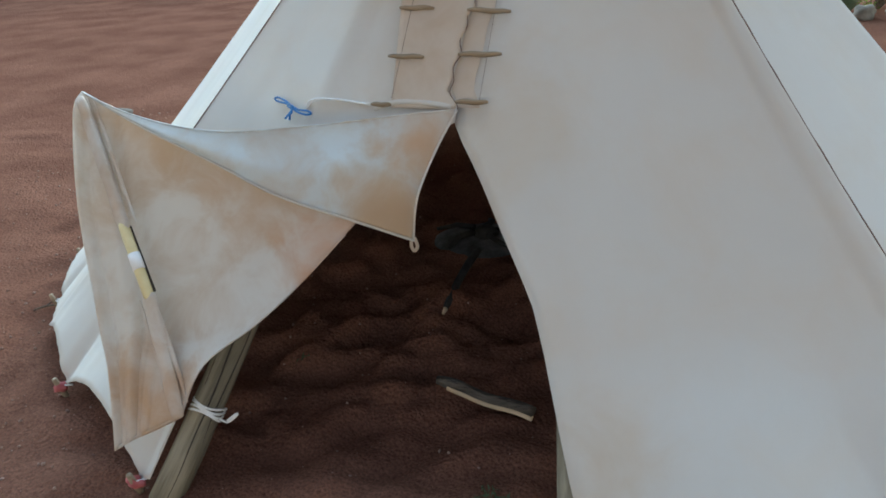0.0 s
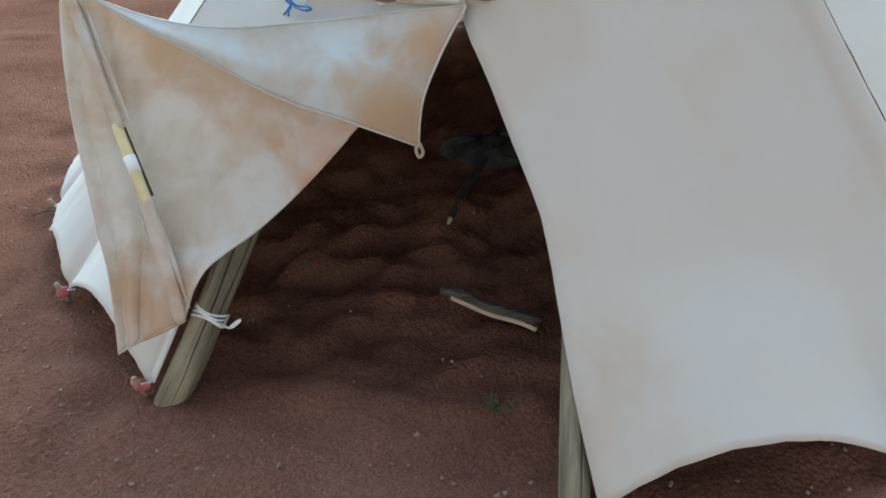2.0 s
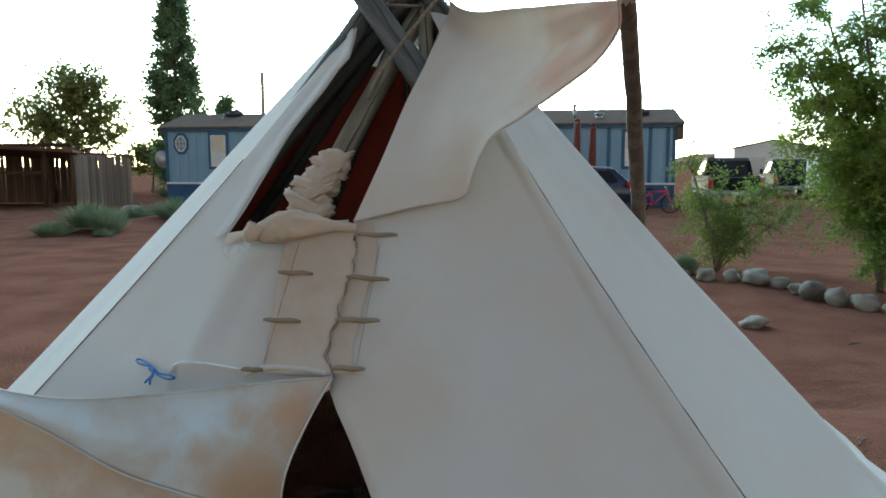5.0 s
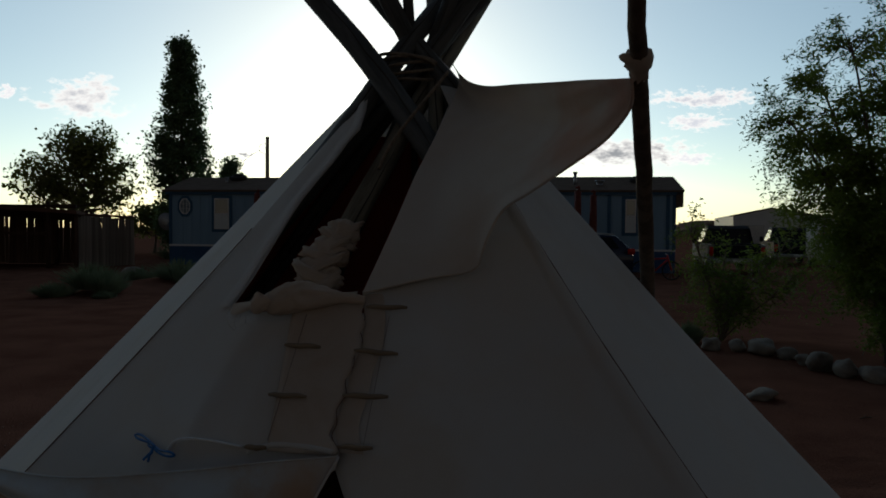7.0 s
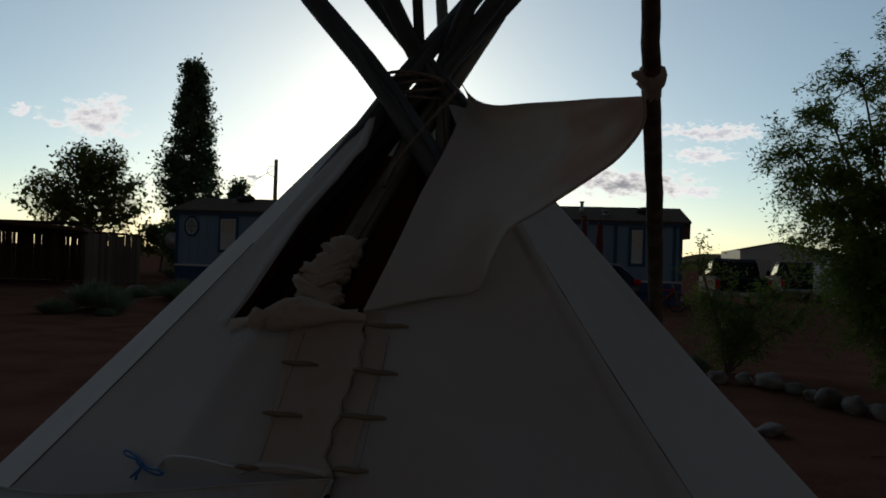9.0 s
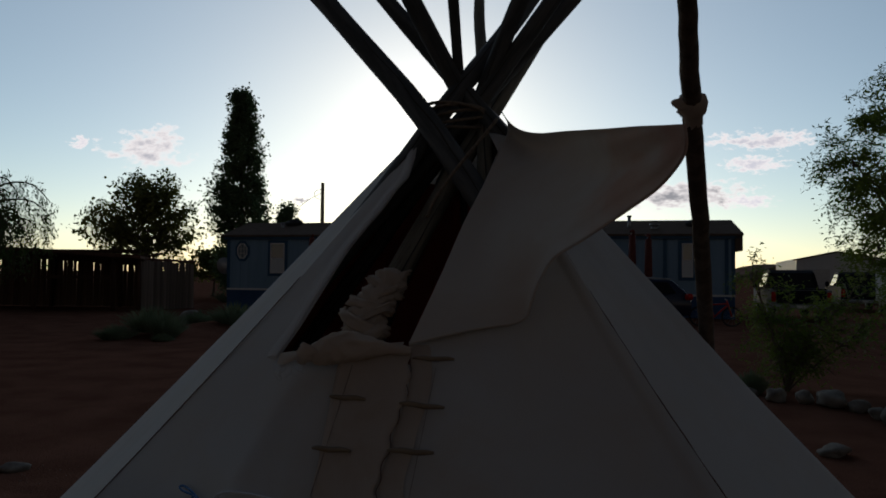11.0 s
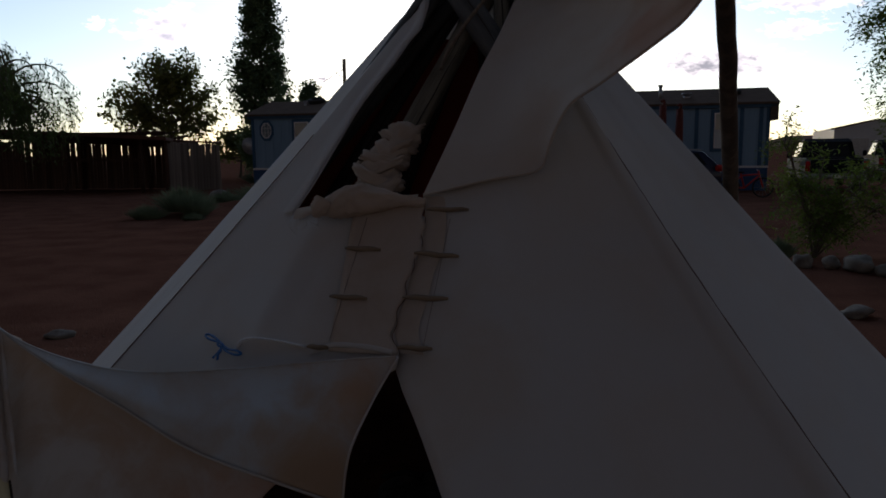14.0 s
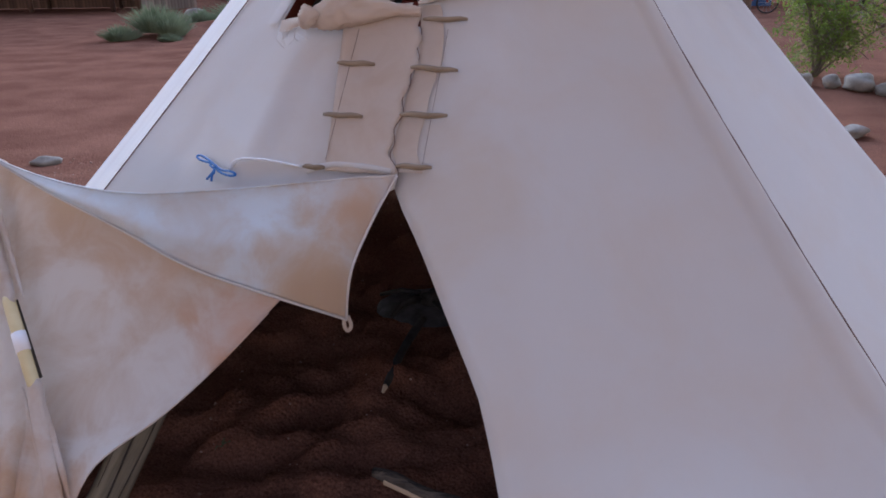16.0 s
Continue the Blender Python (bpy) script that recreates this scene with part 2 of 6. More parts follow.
# paler dust and darker damp grains between
grain, grain_map, grain_mix = soil_nodes.new("ShaderNodeTexNoise"), soil_nodes.new("ShaderNodeMapRange"), soil_nodes.new("ShaderNodeMix")
grain.inputs["Scale"].default_value, grain.inputs["Detail"].default_value, grain.inputs["Roughness"].default_value = 120, 5, 0.75
grain_map.inputs[1].default_value, grain_map.inputs[2].default_value, grain_map.inputs[3].default_value, grain_map.inputs[4].default_value = 0.35, 0.65, 0.62, 1.38
grain_mix.data_type, grain_mix.blend_type = "RGBA", "MULTIPLY"
grain_mix.inputs[0].default_value = 1.0
soil_links.new(soil_coord.outputs["Object"], grain.inputs["Vector"])
soil_links.new(grain.outputs[0], grain_map.inputs[0])
soil_links.new(soil_shader.inputs["Base Color"].links[0].from_socket, grain_mix.inputs[6])
soil_links.new(grain_map.outputs[0], grain_mix.inputs[7])
soil_links.new(grain_mix.outputs[2], soil_shader.inputs["Base Color"])
M_ASH = mat("ash", (0.016, 0.016, 0.017), (0.13, 0.13, 0.135), scale=9, fine=60, bump=0.9, dist=0.01)
M_CHAR = mat("charcoal", (0.012, 0.012, 0.012), (0.04, 0.04, 0.04), scale=20, fine=90, bump=0.8)
M_BARK = mat("bark", (0.08, 0.06, 0.045), (0.19, 0.15, 0.12), scale=8, fine=50, bump=0.9, dist=0.02, stretch=(2, 2, 0.4))
M_FIREWOOD = mat("burnt_bark", (0.025, 0.022, 0.020), (0.125, 0.110, 0.095), scale=14, fine=60, bump=1.0, dist=0.02, stretch=(0.5, 2, 2))
M_SPLIT = mat("split_wood", (0.40, 0.31, 0.21), (0.55, 0.45, 0.33), scale=8, fine=80, bump=0.5, stretch=(0.2, 3, 3))
M_STONE = mat("river_stone", (0.10, 0.092, 0.08), (0.27, 0.245, 0.21), rough=0.9, scale=5, fine=40, bump=0.4, dist=0.01, per_object=0.35)
M_PEBBLE = mat("pebble", (0.13, 0.065, 0.05), (0.36, 0.24, 0.19), scale=30, fine=90)
M_SIDING = mat("blue_siding", (0.20, 0.34, 0.48), (0.25, 0.40, 0.55), rough=0.55, scale=1.2, fine=20, bump=0.1, stretch=(3, 3, 0.3))
M_BLUE_TRIM = mat("dark_blue_trim", (0.03, 0.10, 0.19), (0.05, 0.14, 0.25), rough=0.5, scale=3, fine=30, bump=0.1)
M_SKIRT = mat("skirt_blue", (0.025, 0.08, 0.19), (0.04, 0.11, 0.25), rough=0.6, scale=2, fine=30, bump=0.1)
M_WHITE = mat("white_paint", (0.70, 0.71, 0.72), (0.80, 0.80, 0.80), rough=0.5, scale=3, fine=40, bump=0.1)
M_ROOF = mat("brown_shingle", (0.10, 0.075, 0.06), (0.17, 0.13, 0.105), spec=0.02, rough=1.0, scale=3, fine=50, bump=0.3, stretch=(1, 4, 4))
M_GLASS = glass_material("window_glass", (4.0, 5.0, 5.6))
M_CAR_GLASS = glass_material("car_glass", (0.2, 0.22, 0.24))
M_CAR_GLASS.node_tree.nodes["Principled BSDF"].inputs["Specular IOR Level"].default_value = 0.2
M_CURTAIN = mat("curtain", (0.60, 0.66, 0.68), (0.72, 0.76, 0.78), scale=4, fine=30, stretch=(5, 5, 0.4))
M_RUBBER = mat("rubber", (0.018, 0.018, 0.018), (0.035, 0.033, 0.03), rough=0.85, scale=20)
M_TIN = mat("galvanised", (0.30, 0.31, 0.32), (0.45, 0.46, 0.47), rough=0.45, metal=0.8, scale=12)
M_RUST = mat("rusty_red_steel", (0.11, 0.025, 0.02), (0.18, 0.05, 0.035), rough=0.7, scale=9)
M_PLANK = mat("grey_plank", (0.15, 0.13, 0.11), (0.33, 0.29, 0.25), scale=5, fine=50, bump=0.8, dist=0.008, stretch=(3, 3, 0.25), per_object=0.35)
M_SHED = mat("shed_wood", (0.055, 0.03, 0.022), (0.12, 0.07, 0.05), scale=5, fine=50, bump=0.7, stretch=(3, 3, 0.3), per_object=0.3)
M_SHED_ROOF = mat("shed_roof", (0.10, 0.05, 0.038), (0.18, 0.095, 0.07), scale=2, fine=20, bump=0.5)
M_BLUE_CAR = mat("dark_blue_car_paint", (0.012, 0.022, 0.055), (0.018, 0.03, 0.07), rough=0.22, scale=2, bump=0.0, spec=0.6)
M_SILVER_CAR = mat("pale_car_paint", (0.20, 0.21, 0.225), (0.26, 0.27, 0.285), rough=0.6, scale=2, bump=0.0, spec=0.02)
M_DARK_CAR = mat("black_car_paint", (0.012, 0.014, 0.02), (0.02, 0.022, 0.028), rough=0.6, scale=2, bump=0.0, spec=0.02)
M_TAIL = mat("tail_light_red", (0.45, 0.01, 0.01), (0.6, 0.03, 0.02), rough=0.2, scale=10, bump=0.0)
M_RED = mat("red_paint", (0.42, 0.02, 0.02), (0.55, 0.05, 0.04), rough=0.4, scale=10)
M_BARN = mat("white_sheet_metal", (0.58, 0.60, 0.60), (0.68, 0.69, 0.69), rough=0.5, scale=2, fine=20, bump=0.1)
M_MESA = mat("mesa_rock", (0.15, 0.095, 0.078), (0.24, 0.155, 0.125), rough=1.0, scale=0.02, fine=0.15, bump=0.3, dist=3.0, spec=0.0)
M_POPLAR = mat("poplar_leaf", (0.09, 0.15, 0.075), (0.17, 0.25, 0.12), scale=0.6, fine=6, bump=0, through_light=0.35, rough=0.6)
M_COTTON = mat("cottonwood_leaf", (0.12, 0.16, 0.05), (0.27, 0.27, 0.08), scale=0.6, fine=6, bump=0, through_light=0.35, rough=0.6)
M_WILLOW = mat("willow_leaf", (0.06, 0.10, 0.03), (0.11, 0.16, 0.05), scale=0.8, fine=6, bump=0, through_light=0.35, rough=0.6)
M_MESQ = mat("mesquite_leaf", (0.09, 0.17, 0.03), (0.22, 0.29, 0.05), scale=1.4, fine=12, bump=0, through_light=0.4, rough=0.6)
M_SAGE = mat("sage_grass", (0.10, 0.14, 0.08), (0.22, 0.27, 0.17), scale=3, fine=20, bump=0, through_light=0.25)
M_WEED = mat("weed_leaf", (0.045, 0.07, 0.035), (0.10, 0.14, 0.07), scale=30, fine=80, bump=0, through_light=0.2)


# ---- mesh helpers ----
def part(name, data, material, parent=None, label="", smooth=True):
    """Links a bmesh, or (verts, faces), as one mesh object."""
    me = bpy.data.meshes.new(name)
    if isinstance(data, tuple):
        me.from_pydata([tuple(v) for v in data[0]], [], [tuple(f) for f in data[1]])
    else:
        data.to_mesh(me)
        data.free()
    me.materials.append(material)
    if smooth:
        me.shade_smooth()
    ob = new(name, me)
    ob.parent = parent
    if label:
        ob["label"] = label
    return ob


def thing(name, m=None, label="", category="", group="", kind=""):
    ob = new(name)
    ob.empty_display_size = 0.2
    if m is not None:
        ob.matrix_basis = m
    return tagged(ob, label, category, group, kind)


def joined(*pieces):
    verts, faces = [], []
    for v, f in pieces:
        k = len(verts)
        verts += [tuple(a) for a in v]
        faces += [tuple(i + k for i in a) for a in f]
    return verts, faces


def tube(points, radii, seg=8, cap=True, wobble=0.0, flat=1.0):
    """A round bar along a line of points."""
    pts = [Vector(p) for p in points]
    if not hasattr(radii, "__len__"):
        radii = [radii] * len(pts)
    verts, faces = [], []
    side = None
    for i, p in enumerate(pts):
        d = (pts[min(i + 1, len(pts) - 1)] - pts[max(i - 1, 0)]).normalized()
        if side is None:
            side = d.orthogonal().normalized()
        side = (side - d * side.dot(d)).normalized()
        up = d.cross(side)
        for k in range(seg):
            a = 2 * math.pi * k / seg
            r = radii[i] * (1 + wobble * noise.noise(p * 3 + Vector((math.cos(a), math.sin(a), 0)) * 1.3))
            verts.append(p + side * (r * math.cos(a)) + up * (r * flat * math.sin(a)))
    for i in range(len(pts) - 1):
        for k in range(seg):
            a, b = i * seg + k, i * seg + (k + 1) % seg
            faces.append((a, b, b + seg, a + seg))
    if cap:
        faces.append(tuple(range(seg - 1, -1, -1)))
        faces.append(tuple(range(len(verts) - seg, len(verts))))
    return verts, faces


def box(x0, x1, y0, y1, z0, z1, bevel=0.0):
    bm = bmesh.new()
    bmesh.ops.create_cube(bm, size=1)
    bmesh.ops.scale(bm, vec=(x1 - x0, y1 - y0, z1 - z0), verts=bm.verts)
    bmesh.ops.translate(bm, vec=((x0 + x1) / 2, (y0 + y1) / 2, (z0 + z1) / 2), verts=bm.verts)
    if bevel:
        bmesh.ops.bevel(bm, geom=bm.edges[:], offset=bevel, segments=2, affect="EDGES")
    return bm


def box_data(x0, x1, y0, y1, z0, z1):
    v = [(x, y, z) for x in (x0, x1) for y in (y0, y1) for z in (z0, z1)]
    return v, [(0, 1, 3, 2), (4, 6, 7, 5), (0, 4, 5, 1), (2, 3, 7, 6), (0, 2, 6, 4), (1, 5, 7, 3)]


def smooth_line(points, n):
    """n points along a Catmull-Rom curve through the given ones."""
    p = [Vector(a) for a in points]
    out = []
    for k in range(n):
        f = k / (n - 1) * (len(p) - 1)
        i = min(int(f), len(p) - 2)
        t = f - i
        a, b, c, d = p[max(i - 1, 0)], p[i], p[i + 1], p[min(i + 2, len(p) - 1)]
        out.append(0.5 * ((2 * b) + (c - a) * t + (2 * a - 5 * b + 4 * c - d) * t * t + (3 * b - a - 3 * c + d) * t ** 3))
    return out


def grid_faces(rows, cols):
    return [(r * cols + c, r * cols + c + 1, (r + 1) * cols + c + 1, (r + 1) * cols + c) for r in range(rows - 1) for c in range(cols - 1)]


def patch(bottom, top, left, right, nu=30, nv=30, bulge=None):
    """A cloth between four curved edges. bulge(u, v) gives a shift."""
    B, T, L, R = smooth_line(bottom, nu), smooth_line(top, nu), smooth_line(left, nv), smooth_line(right, nv)
    verts = []
    for j in range(nv):
        v = j / (nv - 1)
        for i in range(nu):
            u = i / (nu - 1)
            p = (B[i] * (1 - v) + T[i] * v) + (L[j] * (1 - u) + R[j] * u)
            p -= B[0] * (1 - u) * (1 - v) + B[-1] * u * (1 - v) + T[0] * (1 - u) * v + T[-1] * u * v
            if bulge:
                p += Vector(bulge(u, v))
            verts.append(p)
    return verts, grid_faces(nv, nu)


def cloth_thickness(ob, t=0.004):
    s = ob.modifiers.new("thickness", "SOLIDIFY")
    s.thickness, s.offset = t, 0
    return ob


def leaves(points, length, width, droop=0.0, rng=None):
    """Small diamond leaves round the points, one quad each."""
    rng = rng or np.random.default_rng(3)
    p = np.asarray(points, float)
    n = len(p)
    d = rng.normal(size=(n, 3))
    d[:, 2] = d[:, 2] * 0.6 - droop
    d /= np.linalg.norm(d, axis=1)[:, None]
    s = np.cross(d, rng.normal(size=(n, 3)))
    s /= np.linalg.norm(s, axis=1)[:, None] + 1e-9
    k = rng.uniform(0.6, 1.3, size=(n, 1))
    v = np.stack([p, p + d * length * 0.5 * k + s * width * 0.5 * k, p + d * length * k, p + d * length * 0.5 * k - s * width * 0.5 * k], 1)
    return v.reshape(-1, 3).tolist(), np.arange(4 * n).reshape(-1, 4).tolist()


def blob(r, seed=0, rough=0.25, sub=2, squash=(1, 1, 1), freq=1.5):
    bm = bmesh.new()
    bmesh.ops.create_icosphere(bm, subdivisions=sub, radius=1)
    for v in bm.verts:
        k = 1 + rough * noise.noise(v.co * freq + Vector((seed * 7.1, seed * 3.3, 0)))
        v.co = Vector((v.co.x * squash[0], v.co.y * squash[1], v.co.z * squash[2])) * (r * k)
    return bm


# ---- ground ----
def axis_steps(fine0, fine1, step, far, grow=1.14):
    out = list(np.arange(fine0, fine1, step))
    s, lo, hi = step, fine0, out[-1]
    low, high = [], []
    while lo > -far:
        s *= grow
        lo -= s
        low.append(lo)
    s = step
    while hi < far:
        s *= grow
        hi += s
        high.append(hi)
    return low[::-1] + out + high


CX, CY = 0.42, 3.45      # middle of the tipi


def ground_height(x, y):
    d = math.hypot(x - CX, y - CY)
    near = max(0.0, 1 - math.hypot(x - 0.3, y - 2.4) / 9)
    z = 0.0
    if near > 0:
        inside = min(1.0, max(0.0, (2.55 - d) / 0.9))
        q = Vector((x * 3.6, y * 5.2, 0.3))
        lump = noise.noise(q) * 0.6 + noise.noise(q * 2.1) * 0.45 - 0.5 * abs(noise.noise(q * 1.4 + Vector((3, 1, 0))))
        z += (0.015 + 0.095 * inside) * lump * min(1, near * 3)
        z += 0.005 * noise.noise(Vector((x * 19, y * 19, 2))) + 0.003 * noise.noise(Vector((x * 41, y * 41, 6)))
        print_ = noise.noise(Vector((x * 4.3 + 7, y * 4.3, 11)))
        z -= 0.045 * max(0.0, print_ - 0.16) * min(1, near * 3)
    z += 0.10 * noise.noise(Vector((x * 0.14, y * 0.14, 5))) * min(1, max(0, (math.hypot(x, y) - 6) / 14))
    # low banks of earth under the grass and behind the stones
    for bx, by, sx, sy, h in ((-7.5, 17.4, 1.7, 0.9, 0.30), (-6.9, 19.4, 1.6, 0.8, 0.32), (5.7, 9.4, 1.3, 0.7, 0.12)):
        e = ((x - bx) / sx) ** 2 + ((y - by) / sy) ** 2
        if e < 9:
            z += h * math.exp(-e)
    return z


gx, gy = axis_steps(-2.6, 2.8, 0.035, 3200), axis_steps(0.0, 5.4, 0.035, 3200)
ground = part("ground", ([(x, y, ground_height(x, y)) for y in gy for x in gx], grid_faces(len(gy), len(gx))), M_SOIL)
tagged(ground, "bare red desert soil, lumpy and trodden", "ground", kind="structure")


def mesa():
    """A long low table mountain on the skyline."""
    verts, faces = [], []
    cols = 120
    for i in range(cols):
        x = -300 + i * 22
        f = max(0.0, min(1.0, (x - 300) / 90))
        h = 2.0 + 19 * f * f * (3 - 2 * f) * (0.9 + 0.25 * noise.noise(Vector((x * 0.02, 0, 0))))
        if x < 270:
            h = 2.5 + 1.0 * noise.noise(Vector((x * 0.01, 3, 0)))
        for k, (dy, g) in enumerate(((0, -0.2), (7, 0.45), (13, 0.6), (15, 0.95), (140, 1.0), (260, -0.2))):
            verts.append((x, 900 + dy + 3 * noise.noise(Vector((x * 0.03, k, 1))), h * g + (0.9 * noise.noise(Vector((x * 0.1, k, 2))) if 0 < k < 5 else 0)))
    return verts, grid_faces(cols, 6)


tagged(part("backdrop", mesa(), M_MESA, smooth=False), "far reddish mesa on the skyline", "mesa", kind="structure")


# ---- tipi ----
TOP, REACH, SKIN = 2.42, 2.27, 0.12
POLE_ANGLES = [6, 33.5, 66, 98, 143, 188, 233, 275, 306, 334, 366]     # degrees from the camera's side, to the right
PEG_ANGLES = [6, 25.5, 46, 64, 84, 110, 140, 170, 200, 230, 256, 272, 285, 297, 302.6, 315, 332, 366]


def ridges(z):
    """Angles of the folds over the poles at a height: the two seamed ones lean a little."""
    out = list(POLE_ANGLES)
    out[1] = 37.1 - 4.1 * z
    out[8] = 304.7 + 5.6 * min(z, 1.6)
    return out


def cover_radius(a, z):
    """Cover's distance from the tipi's middle line at an angle and height: flat between the poles."""
    r = (REACH * (1 - z / TOP) + SKIN) * (1 - (0.036 if a % 360 > 200 else 0.028) * max(0.0, 1 - z / 0.5))
    a = a % 360
    if a < 6:
        a += 360
    # the cover bellies a little over the outermost poles
    upper = min(1.0, max(0.0, (z - 0.45) / 0.7))
    r *= 1 + ((0.022 - 0.017 * upper) * math.exp(-((a - 278) / 16) ** 2) + (-0.004 - 0.020 * upper) * math.exp(-((a - 66) / 18) ** 2)) * min(1.0, z / 0.4)
    folds = ridges(z)
    for p, q in zip(folds, folds[1:]):
        if p <= a <= q:
            half = radians(q - p) / 2
            chord = math.cos(half) / math.cos(radians(a - (p + q) / 2))
            k = min(1.0, max(0.0, z / 0.35))
            return r * (chord * (0.35 + 0.65 * k) + (1 - (0.35 + 0.65 * k)))
    return r


def on_cover(a, z, out=0.0):
    r = cover_radius(a, z) + out
    t = radians(a)
    return Vector((CX + r * math.sin(t), CY - r * math.cos(t), z))


def angle_for(x, z):
    """The front angle at which the cover at this height has this x."""
    lo, hi = -60.0, 60.0
    for _ in range(30):
        mid = (lo + hi) / 2
        if on_cover(mid, z).x < x:
            lo = mid
        else:
            hi = mid
    return (lo + hi) / 2


def along(line, z):
    for (x0, z0), (x1, z1) in zip(line, line[1:]):
        if z <= z1:
            t = 0 if z1 == z0 else (z - z0) / (z1 - z0)
            return x0 + (x1 - x0) * max(0, t)
    return line[-1][0]


DOOR_RIGHT = [(0.665, 0.0), (0.628, 0.096), (0.596, 0.19), (0.567, 0.289), (0.541, 0.386), (0.520, 0.47), (0.486, 0.56), (0.396, 0.70), (0.320, 0.825), (0.238, 0.942)]
LACING = [(0.237, 0.942), (0.250, 0.994), (0.229, 1.034), (0.232, 1.068), (0.249, 1.124), (0.259, 1.187), (0.283, 1.25), (0.287, 1.324), (0.277, 1.393), (0.270, 1.405)]
THROAT_RIGHT = [(0.270, 1.405), (0.363, 1.634), (0.435, 1.834), (0.503, 1.993), (0.573, 2.188), (0.616, 2.322)]
THROAT_LEFT = [(-0.196, 1.345), (-0.145, 1.437), (-0.093, 1.556), (-0.021, 1.72), (0.050, 1.83), (0.108, 1.908), (0.138, 1.976), (0.190, 2.04), (0.203, 2.14), (0.205, 2.26)]


def fold_tube(points, radii, seg, depth, freq, twist, seed, flat=1.0):
    """A bunched cloth: a round body with sharp creases running round it aslant."""
    pts = [Vector(p) for p in points]
    if not hasattr(radii, "__len__"):
        radii = [radii] * len(pts)
    verts, faces, side = [], [], None
    for i, p in enumerate(pts):
        d = (pts[min(i + 1, len(pts) - 1)] - pts[max(i - 1, 0)]).normalized()
        if side is None:
            side = d.cross(Vector((0, 1, 0.2))).normalized()
        side = (side - d * side.dot(d)).normalized()
        up = d.cross(side)
        f = i / (len(pts) - 1)
        for k in range(seg):
            a = 2 * math.pi * k / seg
            q = Vector((math.cos(a) * freq * 0.6, math.sin(a) * freq * 0.6, f * freq * 3.2 + twist * 0.5 * math.sin(a + seed)))
            crease = 1 - 2.2 * abs(noise.noise(q + Vector((seed * 5.3, 0, seed))))
            crease = 0.7 * crease + 0.3 * (1 - 2.2 * abs(noise.noise(q * 2.1 + Vector((0, seed * 2.7, 3)))))
            r = radii[i] * (1 + depth * (crease - 0.35))
            verts.append(p + side * (r * math.cos(a)) + up * (r * flat * math.sin(a)))
    for i in range(len(pts) - 1):
        for k in range(seg):
            a, b = i * seg + k, i * seg + (k + 1) % seg
            faces.append((a, b, b + seg, a + seg))
    faces.append(tuple(range(seg - 1, -1, -1)))
    faces.append(tuple(range(len(verts) - seg, len(verts))))
    return verts, faces


def hem_height(a):
    a = a % 360
    if a < 6:
        a += 360
    for p, q in zip(PEG_ANGLES, PEG_ANGLES[1:]):
        if p <= a <= q:
            t = (a - p) / (q - p)
            return 0.03 + min(0.13, 0.0076 * (q - p)) * math.sin(math.pi * t) ** 0.8
    return 0.03


